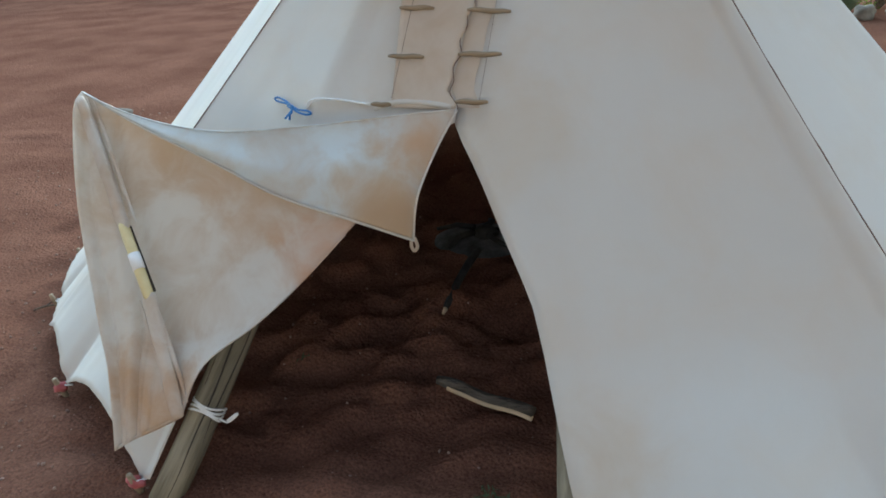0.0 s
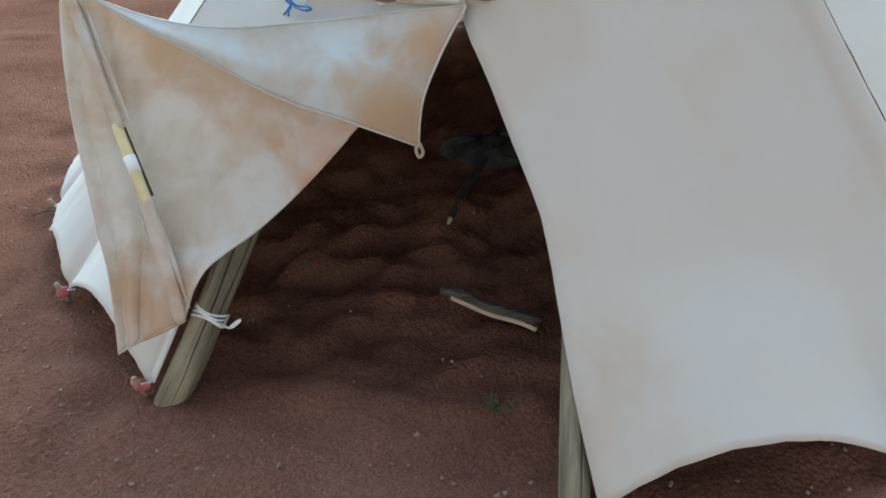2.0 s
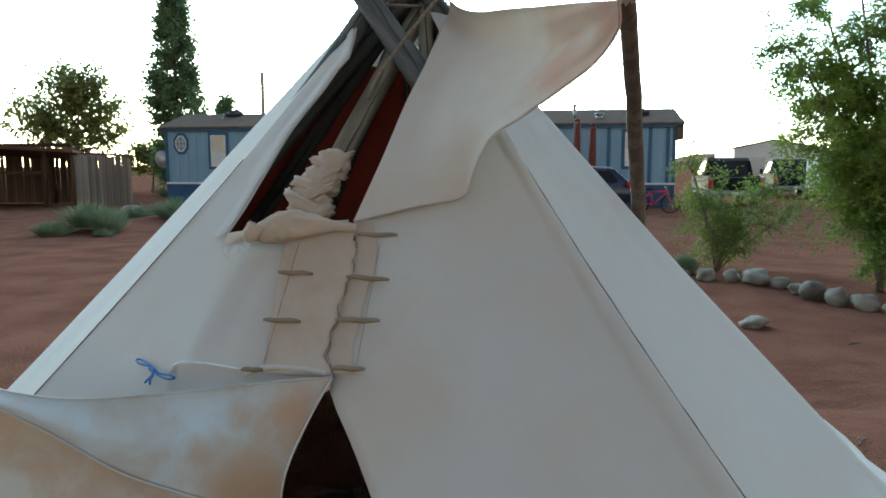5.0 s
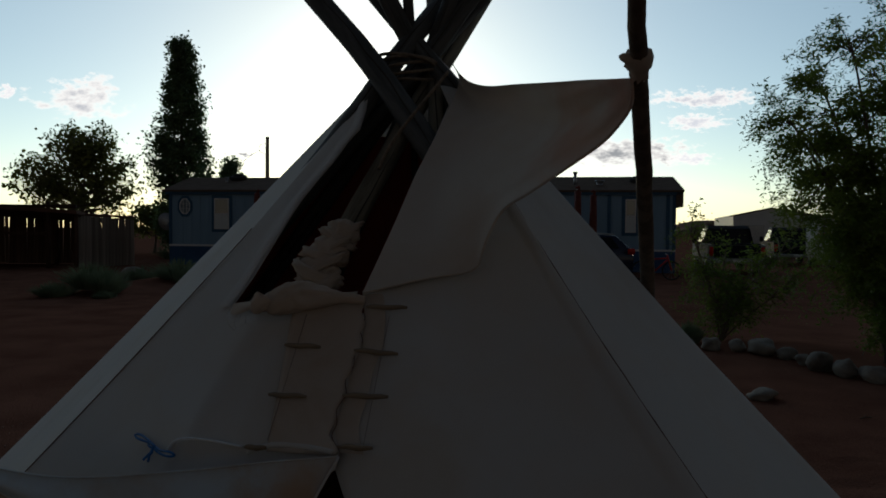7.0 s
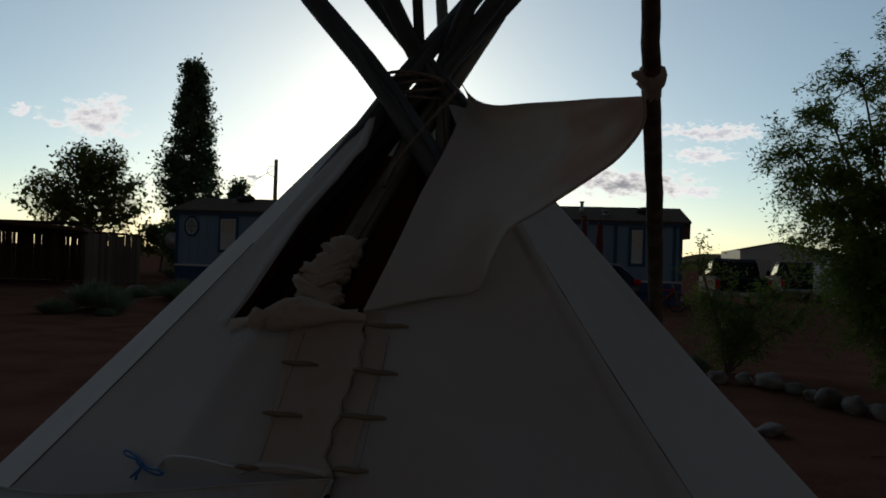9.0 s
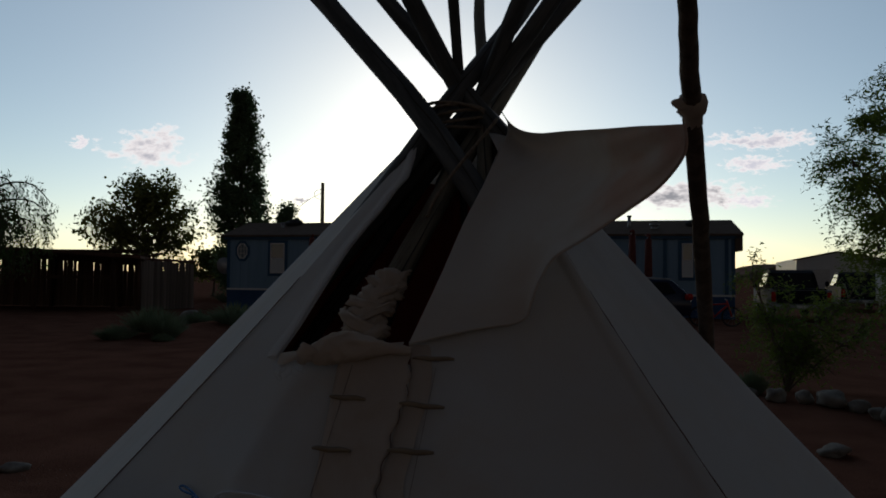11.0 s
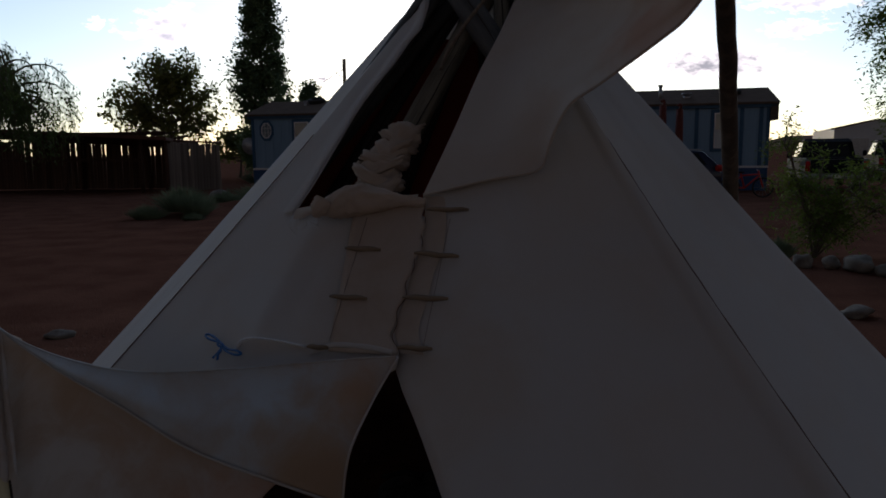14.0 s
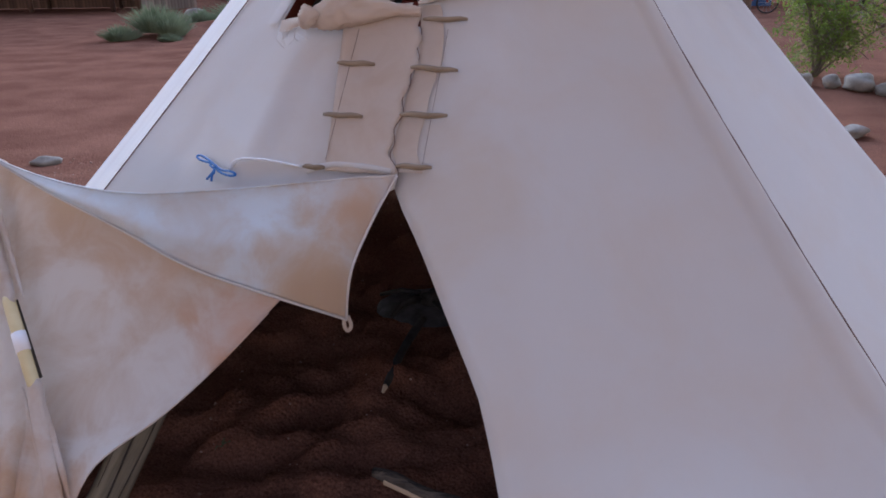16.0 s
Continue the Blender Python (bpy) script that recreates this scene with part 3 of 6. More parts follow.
def cover_mesh():
    heights = [0.0, 0.02, 0.05, 0.09, 0.14] + [0.2 + 0.05 * i for i in range(23)] + [1.345, 1.352] + [1.39 + 0.05 * i for i in range(17)] + [2.22, 2.26]
    verts, faces, last_z = [], [], None
    for z in heights:
        if z < 0.942:
            right = angle_for(along(DOOR_RIGHT, z), z)
        elif z <= 1.41:
            right = angle_for(along(LACING, z), z)
        else:
            right = angle_for(along(THROAT_RIGHT, z), z)
        if z < 0.6:
            left = 333.0
        elif z < 0.942:
            t = (z - 0.6) / 0.342
            left = 333.0 + (360 + angle_for(0.237, 0.942) - 333.0) * t ** 1.6
        elif z <= 1.345:
            left = 360 + angle_for(along(LACING, z) + 0.004, z)
        else:
            left = 360 + angle_for(along(THROAT_LEFT, z), z)
        right = min(right, 30.0)
        rg = ridges(z)
        if z <= 1.345:
            split = 360 + angle_for(THROAT_LEFT[0][0], 1.345)
            split = min(split, rg[8] + 0.85 * (left - rg[8]))
        else:
            split, left = left, left + 0.01
        spans = [(right, rg[1] - 4.0, 24), (rg[1] - 4.0, rg[1], 14), (rg[1], rg[1] + 0.6, 3), (rg[1] + 0.6, rg[2], 22)] + [(p, q, 18) for p, q in zip(rg[2:7], rg[3:8])] + [(rg[7], rg[8], 70), (rg[8], split, 64), (split, left, 20)]
        angles = []
        for p, q, n in spans:
            angles += [p + (q - p) * i / n for i in range(n)]
        angles.append(left)
        cols = len(angles)
        for i, a in enumerate(angles):
            k = min(1.0, min(z, 2.3 - z) / 0.3)
            out = 0.007 * k * noise.noise(Vector((a * 0.06, z * 1.3, 0))) + 0.003 * noise.noise(Vector((a * 0.25, z * 2.0, 4)))
            # pulls towards the pegs
            near_peg = min(abs((a - p + 180) % 360 - 180) for p in PEG_ANGLES)
            out += 0.03 * math.exp(-(near_peg / 4.0) ** 2) * max(0, 1 - z / 0.35)
            out += 0.005 * max(0, 1 - z / 0.5) * math.sin(a * 1.9) * noise.noise(Vector((a * 0.1, 1, 0)))
            out += 0.005 * noise.noise(Vector((a * 0.8, z * 1.6, 8))) * max(0, 1 - z / 0.7)
            if 0.9 < z <= 1.345 and i > cols - 12:
                out += 0.010
            # cloth drawn in creases towards each peg
            for p in PEG_ANGLES[:-1]:
                u = (a - p + 180) % 360 - 180
                if abs(u) < 9:
                    out += 0.0013 * (math.cos(u / (0.35 + 1.5 * z) * 2.0) + noise.noise(Vector((u / (0.3 + 1.6 * z) * 1.3, p, 3)))) * max(0, 1 - z / 0.42) * (1 - abs(u) / 9)
            # the sewn tuck along the pole beside the door panel: a soft rise that ends sharply at the seam
            u = a - rg[1]
            if -4.0 < u < 0.5 and z < 2.0:
                w = min(1.0, max(0.0, (u + 3.4) / 1.8))
                w = w * w * (3 - 2 * w)
                if u > -0.25:
                    w *= max(0.0, (0.25 - u) / 0.5)
                out += (0.022 + 0.005 * noise.noise(Vector((0, z * 7, 2)))) * w * min(1.0, 1.3 - 0.3 * z)
            zz = z + hem_height(a) * max(0, 1 - z / 0.45)
            verts.append(on_cover(a, z, out) * 1.0 + Vector((0, 0, zz - z)))
        if last_z is not None:
            base = len(verts) - 2 * cols
            for c in range(cols - 1):
                if last_z >= 1.345 and c >= cols - 21:
                    continue
                faces.append((base + c, base + c + 1, base + cols + c + 1, base + cols + c))
        last_z = z
    return verts, faces


tipi = thing("tipi", None, "dusty white canvas tipi on log poles, door flap tied open", "tipi")
cover = part("cover", cover_mesh(), M_CANVAS, tipi, "dusty off-white canvas cover, scalloped hem pegged down")
cloth_thickness(cover)

collar = []
for j in range(5):
    for i in range(40):
        a, z = 62 + 215 * i / 39, 2.245 + 0.04 * j
        collar.append(on_cover(a, z, 0.004 + 0.01 * noise.noise(Vector((i * 0.4, j, 0)))))
cloth_thickness(part("collar", (collar, grid_faces(5, 40)), M_CANVAS, tipi, "gathered canvas behind the crossed poles"))

# added red sheet inside the back of the tipi: soil-bounced light as its colour
bounce_rows = []
for j in range(14):
    z = 0.80 + 1.30 * j / 13
    for i in range(40):
        a = 92 + 185 * i / 39
        t = radians(a)
        r = cover_radius(a, z) * 0.955 - 0.05 + 0.012 * math.sin(i * 1.3)
        bounce_rows.append((CX + r * math.sin(t), CY - r * math.cos(t), z))
part("bounce_sheet", (bounce_rows, grid_faces(14, 40)), M_RED_BOUNCE, tipi, "added dark red sheet coloured like light bounced off the soil")

WOUND = 333.9     # the door pole, with cloth wound round it
# poles: foot angle, x where they cross at 2.4 m, y there, top height, thickness at the foot
POLES = [(4.6, 0.497, 3.45, 3.7, 0.034), (42, 0.164, 3.31, 3.8, 0.054), (70, 0.445, 3.40, 3.8, 0.042), (140, 0.405, 3.47, 3.6, 0.044),
         (178, 0.385, 3.53, 3.6, 0.026), (214, 0.46, 3.50, 3.7, 0.040), (243, 0.472, 3.44, 3.8, 0.040), (275, 0.463, 3.46, 3.8, 0.046),
         (310, 0.352, 3.38, 3.9, 0.046), (WOUND, 0.546, 3.57, 3.9, 0.044)]


def pole_line(a, x, y, top, n=22):
    t = radians(a)
    reach = {WOUND: 2.335, 4.6: 2.385}.get(a, 2.12)
    foot = Vector((CX + reach * math.sin(t), CY - reach * math.cos(t), -0.04))
    d = Vector((x, y, 2.45)) - foot
    return [foot + d * ((top + 0.04) / 2.49 * i / (n - 1)) for i in range(n)]


for a, x, y, top, r in POLES:
    line = pole_line(a, x, y, top)
    length = (line[-1] - line[0]).length
    frame_m = Matrix.Translation(line[0]) @ (line[-1] - line[0]).to_track_quat("Z", "Y").to_matrix().to_4x4()
    bent = [Vector((0.020 * noise.noise(Vector((a * 0.7, i * 0.22, 0))) * min(1, i / 4), 0.012 * noise.noise(Vector((a, i * 0.3, 5))) * min(1, i / 4), length * i / 29)) for i in range(30)]
    if a == 42:      # crooked above the crossing
        sideways = frame_m.to_3x3().inverted() @ Vector((-1, 0, 0))
        bent = [p + sideways * (0.11 * max(0.0, (p.z / length - 0.52) / 0.30) ** 2) for p in bent]
    if a == 4.6:     # bowed inwards behind the door edge
        inwards = frame_m.to_3x3().inverted() @ Vector((0, 1, 0))
        bent = [p + inwards * (0.080 * min(1.0, p.z / length / 0.12)) for p in bent]
    if a == WOUND:   # bowed near the foot
        sideways = frame_m.to_3x3().inverted() @ Vector((-1, 0, 0))
        bent = [p + sideways * (0.035 * math.sin(math.pi * min(1.0, p.z / length / 0.36)) ** 2) for p in bent]
    radii = [r * (1.14 - 0.22 * i / 29) * (1 + 0.05 * noise.noise(Vector((i * 0.8, a, 3)))) for i in range(30)]
    ob = part("pole", tube(bent, radii, 14, wobble=0.05), M_LOG_PALE if a in (WOUND, 4.6) else M_LOG, tipi, "weathered grey peeled log pole")
    ob.matrix_basis = frame_m
    # long drying cracks and knots on the side towards the door
    out_side = (frame_m.to_3x3().inverted() @ Vector((0.25, -1, 0.35))).normalized()
    out_side.z = 0
    out_side.normalize()
    cross_side = Vector((-out_side.y, out_side.x, 0))
    cracks = []
    for k, (turn, i0, i1) in enumerate(((0.1, 0, 6), (0.75, 1, 5), (-0.65, 2, 9), (0.3, 8, 15), (-0.2, 14, 21))):
        pts = []
        for i in range((i1 - i0) * 4 + 1):
            f = i0 + i / 4
            j = min(int(f), 28)
            c = bent[j].lerp(bent[j + 1], f - j)
            w = turn + 0.18 * noise.noise(Vector((f * 0.9, k * 3, a)))
            pts.append(c + (out_side * math.cos(w) + cross_side * math.sin(w)) * (radii[j] * 1.0))
        n = len(pts)
        cracks.append(tube(pts, [0.0026 * math.sin(math.pi * (q + 0.5) / n) + 0.0006 for q in range(n)], 5))
    for f, turn in ((3.2, 0.45), (5.1, -0.1), (9.0, 0.3)):
        c = bent[int(f)].lerp(bent[int(f) + 1], f % 1) + (out_side * math.cos(turn) + cross_side * math.sin(turn)) * (radii[int(f)] * 0.99)
        cracks.append(tube([c - cross_side * 0.008, c, c + cross_side * 0.008], [0.003, 0.0075, 0.003], 7))
    part("crack", joined(*cracks), M_CRACK_AND_SHADE, ob, "dark drying crack")

# rope wound round the crossing
rope = []
for k in range(5):
    pts = []
    for i in range(29):
        t = 2 * math.pi * i / 28
        rr = 0.135 + 0.012 * math.sin(3 * t + k)
        pts.append((0.37 + rr * math.cos(t), 3.40 + rr * math.sin(t), 2.33 + 0.016 * k + 0.03 * math.sin(t + k)))
    rope.append(tube(pts, 0.008, 6))
rope.append(tube(smooth_line([(0.56, 3.10, 2.30), (0.46, 3.02, 2.16), (0.37, 2.94, 2.03), (0.31, 2.90, 1.93), (0.285, 2.87, 1.86)], 20), 0.008, 6))
part("lashing", joined(*rope), M_ROPE, tipi, "hemp rope lashing round the crossed poles")

# seams with dark thread
part("seam", tube([on_cover(ridges(0.06 + 1.72 * i / 79)[1] + 0.10 + 0.22 * noise.noise(Vector((i * 0.33, 0, 0))), 0.06 + 1.72 * i / 79, 0.015) for i in range(80)], 0.0023, 5), M_THREAD, tipi, "puckered seam with dark thread")
part("seam", tube([on_cover(ridges(0.12 + 1.5 * i / 39)[8] + 0.2, 0.12 + 1.5 * i / 39, 0.008) for i in range(40)], 0.0021, 5), M_THREAD, tipi)

# lacing: a tan doubled strip with the peeled-stick pins through it
strip = []
ROWS = 46
for j in range(ROWS):
    z = 0.985 + 0.408 * j / (ROWS - 1)
    x1 = along(LACING, z) + 0.006 * math.sin(j * 0.9)
    for i in range(14):
        x = (0.045 + 0.02 * (z - 1)) + (x1 - 0.05) * i / 13
        out = 0.027 + 0.004 * noise.noise(Vector((i * 0.3, j * 0.2, 9))) + (0.004 if i == 13 else 0)
        strip.append(on_cover(angle_for(x, z), z, out))
cloth_thickness(part("lacing_strip", (strip, grid_faces(ROWS, 14)), M_CANVAS_TAN, tipi, "tan doubled canvas strip under the lacing pins"))
strip = []
for j in range(ROWS):
    z = 0.988 + 0.417 * j / (ROWS - 1)
    for i in range(6):
        x = along(LACING, z) + 0.001 + 0.068 * i / 5
        strip.append(on_cover(angle_for(x, z), z, 0.014 + 0.002 * noise.noise(Vector((i * 0.5, j * 0.2, 3)))))
part("lacing_strip", (strip, grid_faces(ROWS, 6)), M_CANVAS_TAN, tipi)
for x0, x1 in ((0.044, 0.102), (0.317, 0.367)):
    part("stitching", tube([on_cover(angle_for(x0 + (x1 - x0) * i / 30, 1.01 + 0.33 * i / 30), 1.01 + 0.33 * i / 30, 0.031 if x0 < 0.2 else 0.018) for i in range(31)], 0.0009, 4), M_THREAD, tipi, "row of dark stitches")
part("lacing_edge", tube([on_cover(angle_for(along(LACING, 0.97 + 0.40 * i / 40) + 0.006 * math.sin(i * 0.9), 0.97 + 0.40 * i / 40), 0.97 + 0.40 * i / 40, 0.028) for i in range(41)], 0.0016, 5), M_THREAD, tipi, "dark raw edge of the lacing strip")
for z, xa, xb in ((1.368, 0.294, 0.424), (1.250, 0.048, 0.161), (1.242, 0.268, 0.402), (1.119, 0.024, 0.139), (1.127, 0.247, 0.380), (0.993, -0.018, 0.046), (1.007, 0.247, 0.345)):
    tilt = -0.008 if z == 1.242 else 0.0
    pts = [on_cover(angle_for(xa + (xb - xa) * i / 7, z), z, 0.034) + Vector((0, 0, tilt * (i / 7 - 0.3) + 0.0015 * math.sin(i * 1.4 + xa * 20))) for i in range(8)]
    sharp = [0.0040, 0.0068, 0.0080, 0.0084, 0.0084, 0.0080, 0.0070, 0.0042]
    part("lacing_pin", tube(pts, sharp, 8, wobble=0.18), M_PIN, tipi, "peeled stick lacing pin")

# smoke flap, spread to its pole
THR, NECK = Vector((0.273, 2.40, 1.41)), Vector((0.578, 3.25, 2.372))
TIP = Vector((1.058, 2.045, 2.050))
flap_low = [THR, (0.382, 2.405, 1.436), (0.49, 2.41, 1.461), (0.617, 2.41, 1.481), (0.658, 2.41, 1.508)]
flap_free = [(0.658, 2.41, 1.508), (0.676, 2.41, 1.57), (0.701, 2.40, 1.632), (0.741, 2.38, 1.695), (0.824, 2.34, 1.749), (0.962, 2.24, 1.847), (1.030, 2.18, 1.904), (1.068, 2.08, 1.978), TIP]
flap_top = [NECK, (0.610, 3.15, 2.300), (0.655, 3.05, 2.243), (0.72, 2.91, 2.200), (0.81, 2.69, 2.163), (0.909, 2.45, 2.121), (0.988, 2.25, 2.088), TIP]
flap_in = [THR] + [on_cover(angle_for(x, z), z, 0.022) for x, z in THROAT_RIGHT[1:]] + [NECK]


def flap_bulge(u, v):
    """Slack belly, and folds that run together at the tied tip."""
    w = math.sin(math.pi * u) * math.sin(math.pi * v)
    edge_off = min(1.0, 8 * u) * min(1.0, 8 * (1 - u)) * min(1.0, 10 * (1 - v))
    spread = math.hypot(1.02 - u, 1.02 - v)
    turn = math.atan2(1.02 - v, 1.02 - u)
    fold = 0.026 * math.sin(turn * 9 + 0.6) * math.exp(-(spread / 0.55) ** 2) * edge_off
    fold += 0.012 * math.sin(turn * 15) * math.exp(-(spread / 0.4) ** 2) * edge_off
    return (0.3 * fold, -0.025 * w + fold, 0.3 * fold)


smoke = part("smoke_flap", patch(flap_low, flap_top, flap_in, flap_free, 64, 64, flap_bulge), M_CANVAS_FLAP, tipi, "cream canvas smoke flap with an orange soil stain")
cloth_thickness(smoke)
edge = smooth_line(flap_low, 24) + smooth_line(flap_free, 44)[1:]
part("hem", tube([p + Vector((0, -0.002, 0)) for p in edge], 0.006, 6), M_CANVAS_FLAP, smoke)

# left throat edge: a narrow turned-back strip of cover
turn = []
for j in range(30):
    z = 1.345 + 0.985 * j / 29
    for i in range(6):
        x = along(THROAT_LEFT, z) - (0.004 + 0.035 * i / 5) * (1.15 - 0.4 * j / 29) + 0.008 * noise.noise(Vector((z * 7, 0, i * 0.2)))
        turn.append(on_cover(angle_for(x, z), z, 0.011 + 0.003 * math.sin(i / 5 * math.pi)))
part("throat_hem", (turn, grid_faces(30, 6)), M_CANVAS, tipi, "frayed turned edge of the smoke hole")
threads = []
for k in range(4):
    z = 1.75 + 0.05 * k
    a0 = on_cover(angle_for(along(THROAT_LEFT, z), z), z, 0.01)
    threads.append(tube(smooth_line([a0, a0 + Vector((0.03, 0.0, -0.03 - 0.02 * k)), a0 + Vector((0.05 - 0.02 * k, -0.01, -0.06 - 0.02 * k))], 8), 0.0006, 4))
part("loose_thread", joined(*threads), M_ROPE, tipi)

# roll of cloth along the foot of the smoke hole, and the bundle knotted round the inner pole
roll_line = smooth_line([(-0.04, 2.365, 1.368), (0.02, 2.37, 1.386), (0.10, 2.372, 1.400), (0.20, 2.37, 1.396), (0.285, 2.36, 1.388)], 40)
roll_r = [0.026 + 0.022 * math.sin(math.pi * min(1, i / 30)) - 0.014 * max(0, (i - 20) / 19) for i in range(40)]
part("rolled_cloth", fold_tube(roll_line, roll_r, 40, 0.32, 2.2, 0.8, 4, flat=0.75), M_CANVAS_TAN, tipi, "tan canvas rolled along the smoke hole")
part("rolled_cloth", fold_tube(smooth_line([(-0.070, 2.35, 1.350), (-0.055, 2.335, 1.375), (-0.040, 2.345, 1.400)], 16), [0.010, 0.013, 0.016, 0.018, 0.020, 0.022, 0.024, 0.025, 0.025, 0.026, 0.026, 0.026, 0.025, 0.025, 0.024, 0.020], 28, 0.4, 2.0, 0.3, 5), M_CANVAS_TAN, tipi)
lip = []
for j in range(6):
    for i in range(30):
        x = -0.185 + 0.44 * i / 29
        z = 1.335 + 0.055 * (i / 29) ** 0.8 - 0.010 * j / 5 * (1 + 0.6 * math.sin(i * 0.9)) + 0.022 * (1 - j / 5)
        lip.append(on_cover(angle_for(x, min(z, 1.40)), z, 0.012 + 0.022 * math.sin(j / 5 * math.pi) * min(1, i / 10)))
part("rolled_cloth", (lip, grid_faces(6, 30)), M_CANVAS_TAN, tipi, "creased lip of the rolled canvas")
fray = []
for k in range(9):
    p = Vector((-0.15 + 0.012 * k, 2.34, 1.335 + 0.003 * k))
    fray.append(tube(smooth_line([p, p + Vector((0.01 * math.sin(k * 2), -0.02, -0.02 - 0.004 * (k % 3))), p + Vector((0.02 * math.cos(k), -0.015, -0.045 + 0.006 * (k % 4)))], 7), 0.0009, 4))
part("frayed_threads", joined(*fray), M_CANVAS, tipi)
core = smooth_line([(0.092, 2.50, 1.40), (0.100, 2.53, 1.455), (0.112, 2.57, 1.503), (0.140, 2.62, 1.558), (0.172, 2.67, 1.610), (0.188, 2.70, 1.640)], 48)
bundle = part("wound_cloth", fold_tube(core, [(0.064 - 0.014 * (i / 47) + 0.007 * math.sin(i * 0.55)) * (1 - 0.7 * max(0, (i - 42) / 5) ** 2) for i in range(48)], 64, 0.36, 2.6, 2.6, 6, flat=0.7), M_CANVAS_TAN, tipi, "tan canvas bunched and wound round a pole")


def ribbon(at, w, width, tilt, seed, flat=0.75):
    """A turn of cloth wound aslant: flat strip with a rolled edge."""
    c = core[int(at * 47)]
    d = (core[min(47, int(at * 47) + 2)] - core[max(0, int(at * 47) - 2)]).normalized()
    rows = []
    for i in range(41):
        t = 2 * math.pi * i / 40
        for j in range(7):
            f = j / 6 - 0.5
            k = noise.noise(Vector((math.cos(t) * 1.6, math.sin(t) * 1.6, seed * 3.1 + j * 0.35)))
            r = w * (1 + 0.20 * k) + 0.007 * (1 - (2 * f) ** 2) + 0.005 * math.sin(j * 2.3 + 3 * t + seed) + 0.004 * math.sin(j * 3.1 - 5 * t)
            rows.append(c + Vector((r * math.cos(t), flat * r * math.sin(t), tilt * r * math.cos(t))) + d * (width * (f + 0.12 * math.sin(2 * t + seed))))
    return rows, grid_faces(41, 7)


for at, w, width, tilt, seed in ((0.10, 0.074, 0.060, 0.30, 1), (0.24, 0.080, 0.046, -0.45, 2), (0.36, 0.077, 0.040, 0.40, 3), (0.48, 0.073, 0.040, -0.30, 4), (0.60, 0.064, 0.040, 0.45, 5), (0.72, 0.056, 0.036, -0.55, 6), (0.88, 0.046, 0.048, 0.15, 7)):
    cloth_thickness(part("wrap", ribbon(at, w, width, tilt, seed), M_CANVAS_TAN, bundle, "turn of wound canvas"), 0.006)

# ---- door flap, held open by a cane in its sleeve ----
TL = Vector((-1.000, 2.056, 1.052))
d_left = [(-0.704, 1.364, 0.173), (-0.764, 1.498, 0.335), (-0.824, 1.599, 0.464), (-0.941, 1.798, 0.719), (-1.013, 2.000, 0.987), TL]
d_low = [(-0.704, 1.364, 0.173), (-0.648, 1.385, 0.201), (-0.594, 1.400, 0.221), (-0.511, 1.425, 0.256)]
d_right = [(-0.511, 1.425, 0.256), (-0.455, 1.505, 0.381), (-0.306, 1.590, 0.477), (-0.184, 1.680, 0.572), (-0.041, 1.790, 0.706), (0.019, 1.840, 0.756)]
d_top = [TL, (-0.750, 1.995, 0.965), (-0.502, 1.930, 0.877), (-0.262, 1.875, 0.803), (0.019, 1.840, 0.756)]


def door_bulge(u, v):
    ripple = 0.0
    for c, w, h in ((0.05, 0.022, -0.020), (0.115, 0.022, 0.020), (0.17, 0.018, -0.010), (0.27, 0.040, -0.022), (0.345, 0.018, 0.022), (0.40, 0.020, -0.010), (0.50, 0.05, -0.006)):
        cc = c * (0.35 + 0.65 * (1 - v))
        ripple += 0.6 * h * math.exp(-((u - cc) / w) ** 2)
    sag = 0.05 * math.sin(math.pi * u) * math.sin(math.pi * v)
    return (0, ripple + sag + 0.005 * noise.noise(Vector((u * 5, v * 5, 1))) + 0.003 * noise.noise(Vector((u * 16 + v * 5, v * 4, 7))), 0)


door = part("door_flap", patch(d_low, d_top, d_left, d_right, 64, 40, door_bulge), M_CANVAS_DOOR, tipi, "soil-stained canvas door flap pulled open and tied to a pole")
cloth_thickness(door)
t_low = [TL, (-0.750, 1.965, 0.953), (-0.501, 1.895, 0.863), (-0.278, 1.830, 0.778), (-0.067, 1.790, 0.726), (0.121, 1.860, 0.622)]
t_top = [TL, (-0.844, 2.000, 1.003), (-0.660, 1.972, 0.958), (-0.458, 1.955, 0.940), (-0.197, 1.965, 0.953), (0.073, 1.985, 0.976), (0.253, 1.995, 0.988)]
t_right = [(0.121, 1.860, 0.622), (0.144, 1.850, 0.766), (0.191, 1.930, 0.880), (0.253, 1.995, 0.988)]
lift = Vector((0.12, -0.85, 0.40)) * 0.024
t_low, t_top, t_right = [[Vector(p) + lift * min(1.0, 4 * (Vector(p) - TL).length) for p in line] for line in (t_low, t_top, t_right)]
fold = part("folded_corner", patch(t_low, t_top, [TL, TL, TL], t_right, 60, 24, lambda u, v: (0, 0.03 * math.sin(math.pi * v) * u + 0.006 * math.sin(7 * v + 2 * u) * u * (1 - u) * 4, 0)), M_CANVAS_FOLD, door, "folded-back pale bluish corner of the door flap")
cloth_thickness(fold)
part("hem", tube([p + Vector((0, -0.004, 0.002)) for p in smooth_line(t_low, 40)], [0.0022 + 0.0016 * i / 39 for i in range(40)], 6), M_CANVAS, door, "pale stitched hem")
part("hem", tube([p + Vector((0, -0.004, 0)) for p in smooth_line(t_right, 24)], 0.0036, 6), M_CANVAS, door, "pale stitched hem")
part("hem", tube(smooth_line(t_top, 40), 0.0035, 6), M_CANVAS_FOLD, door)
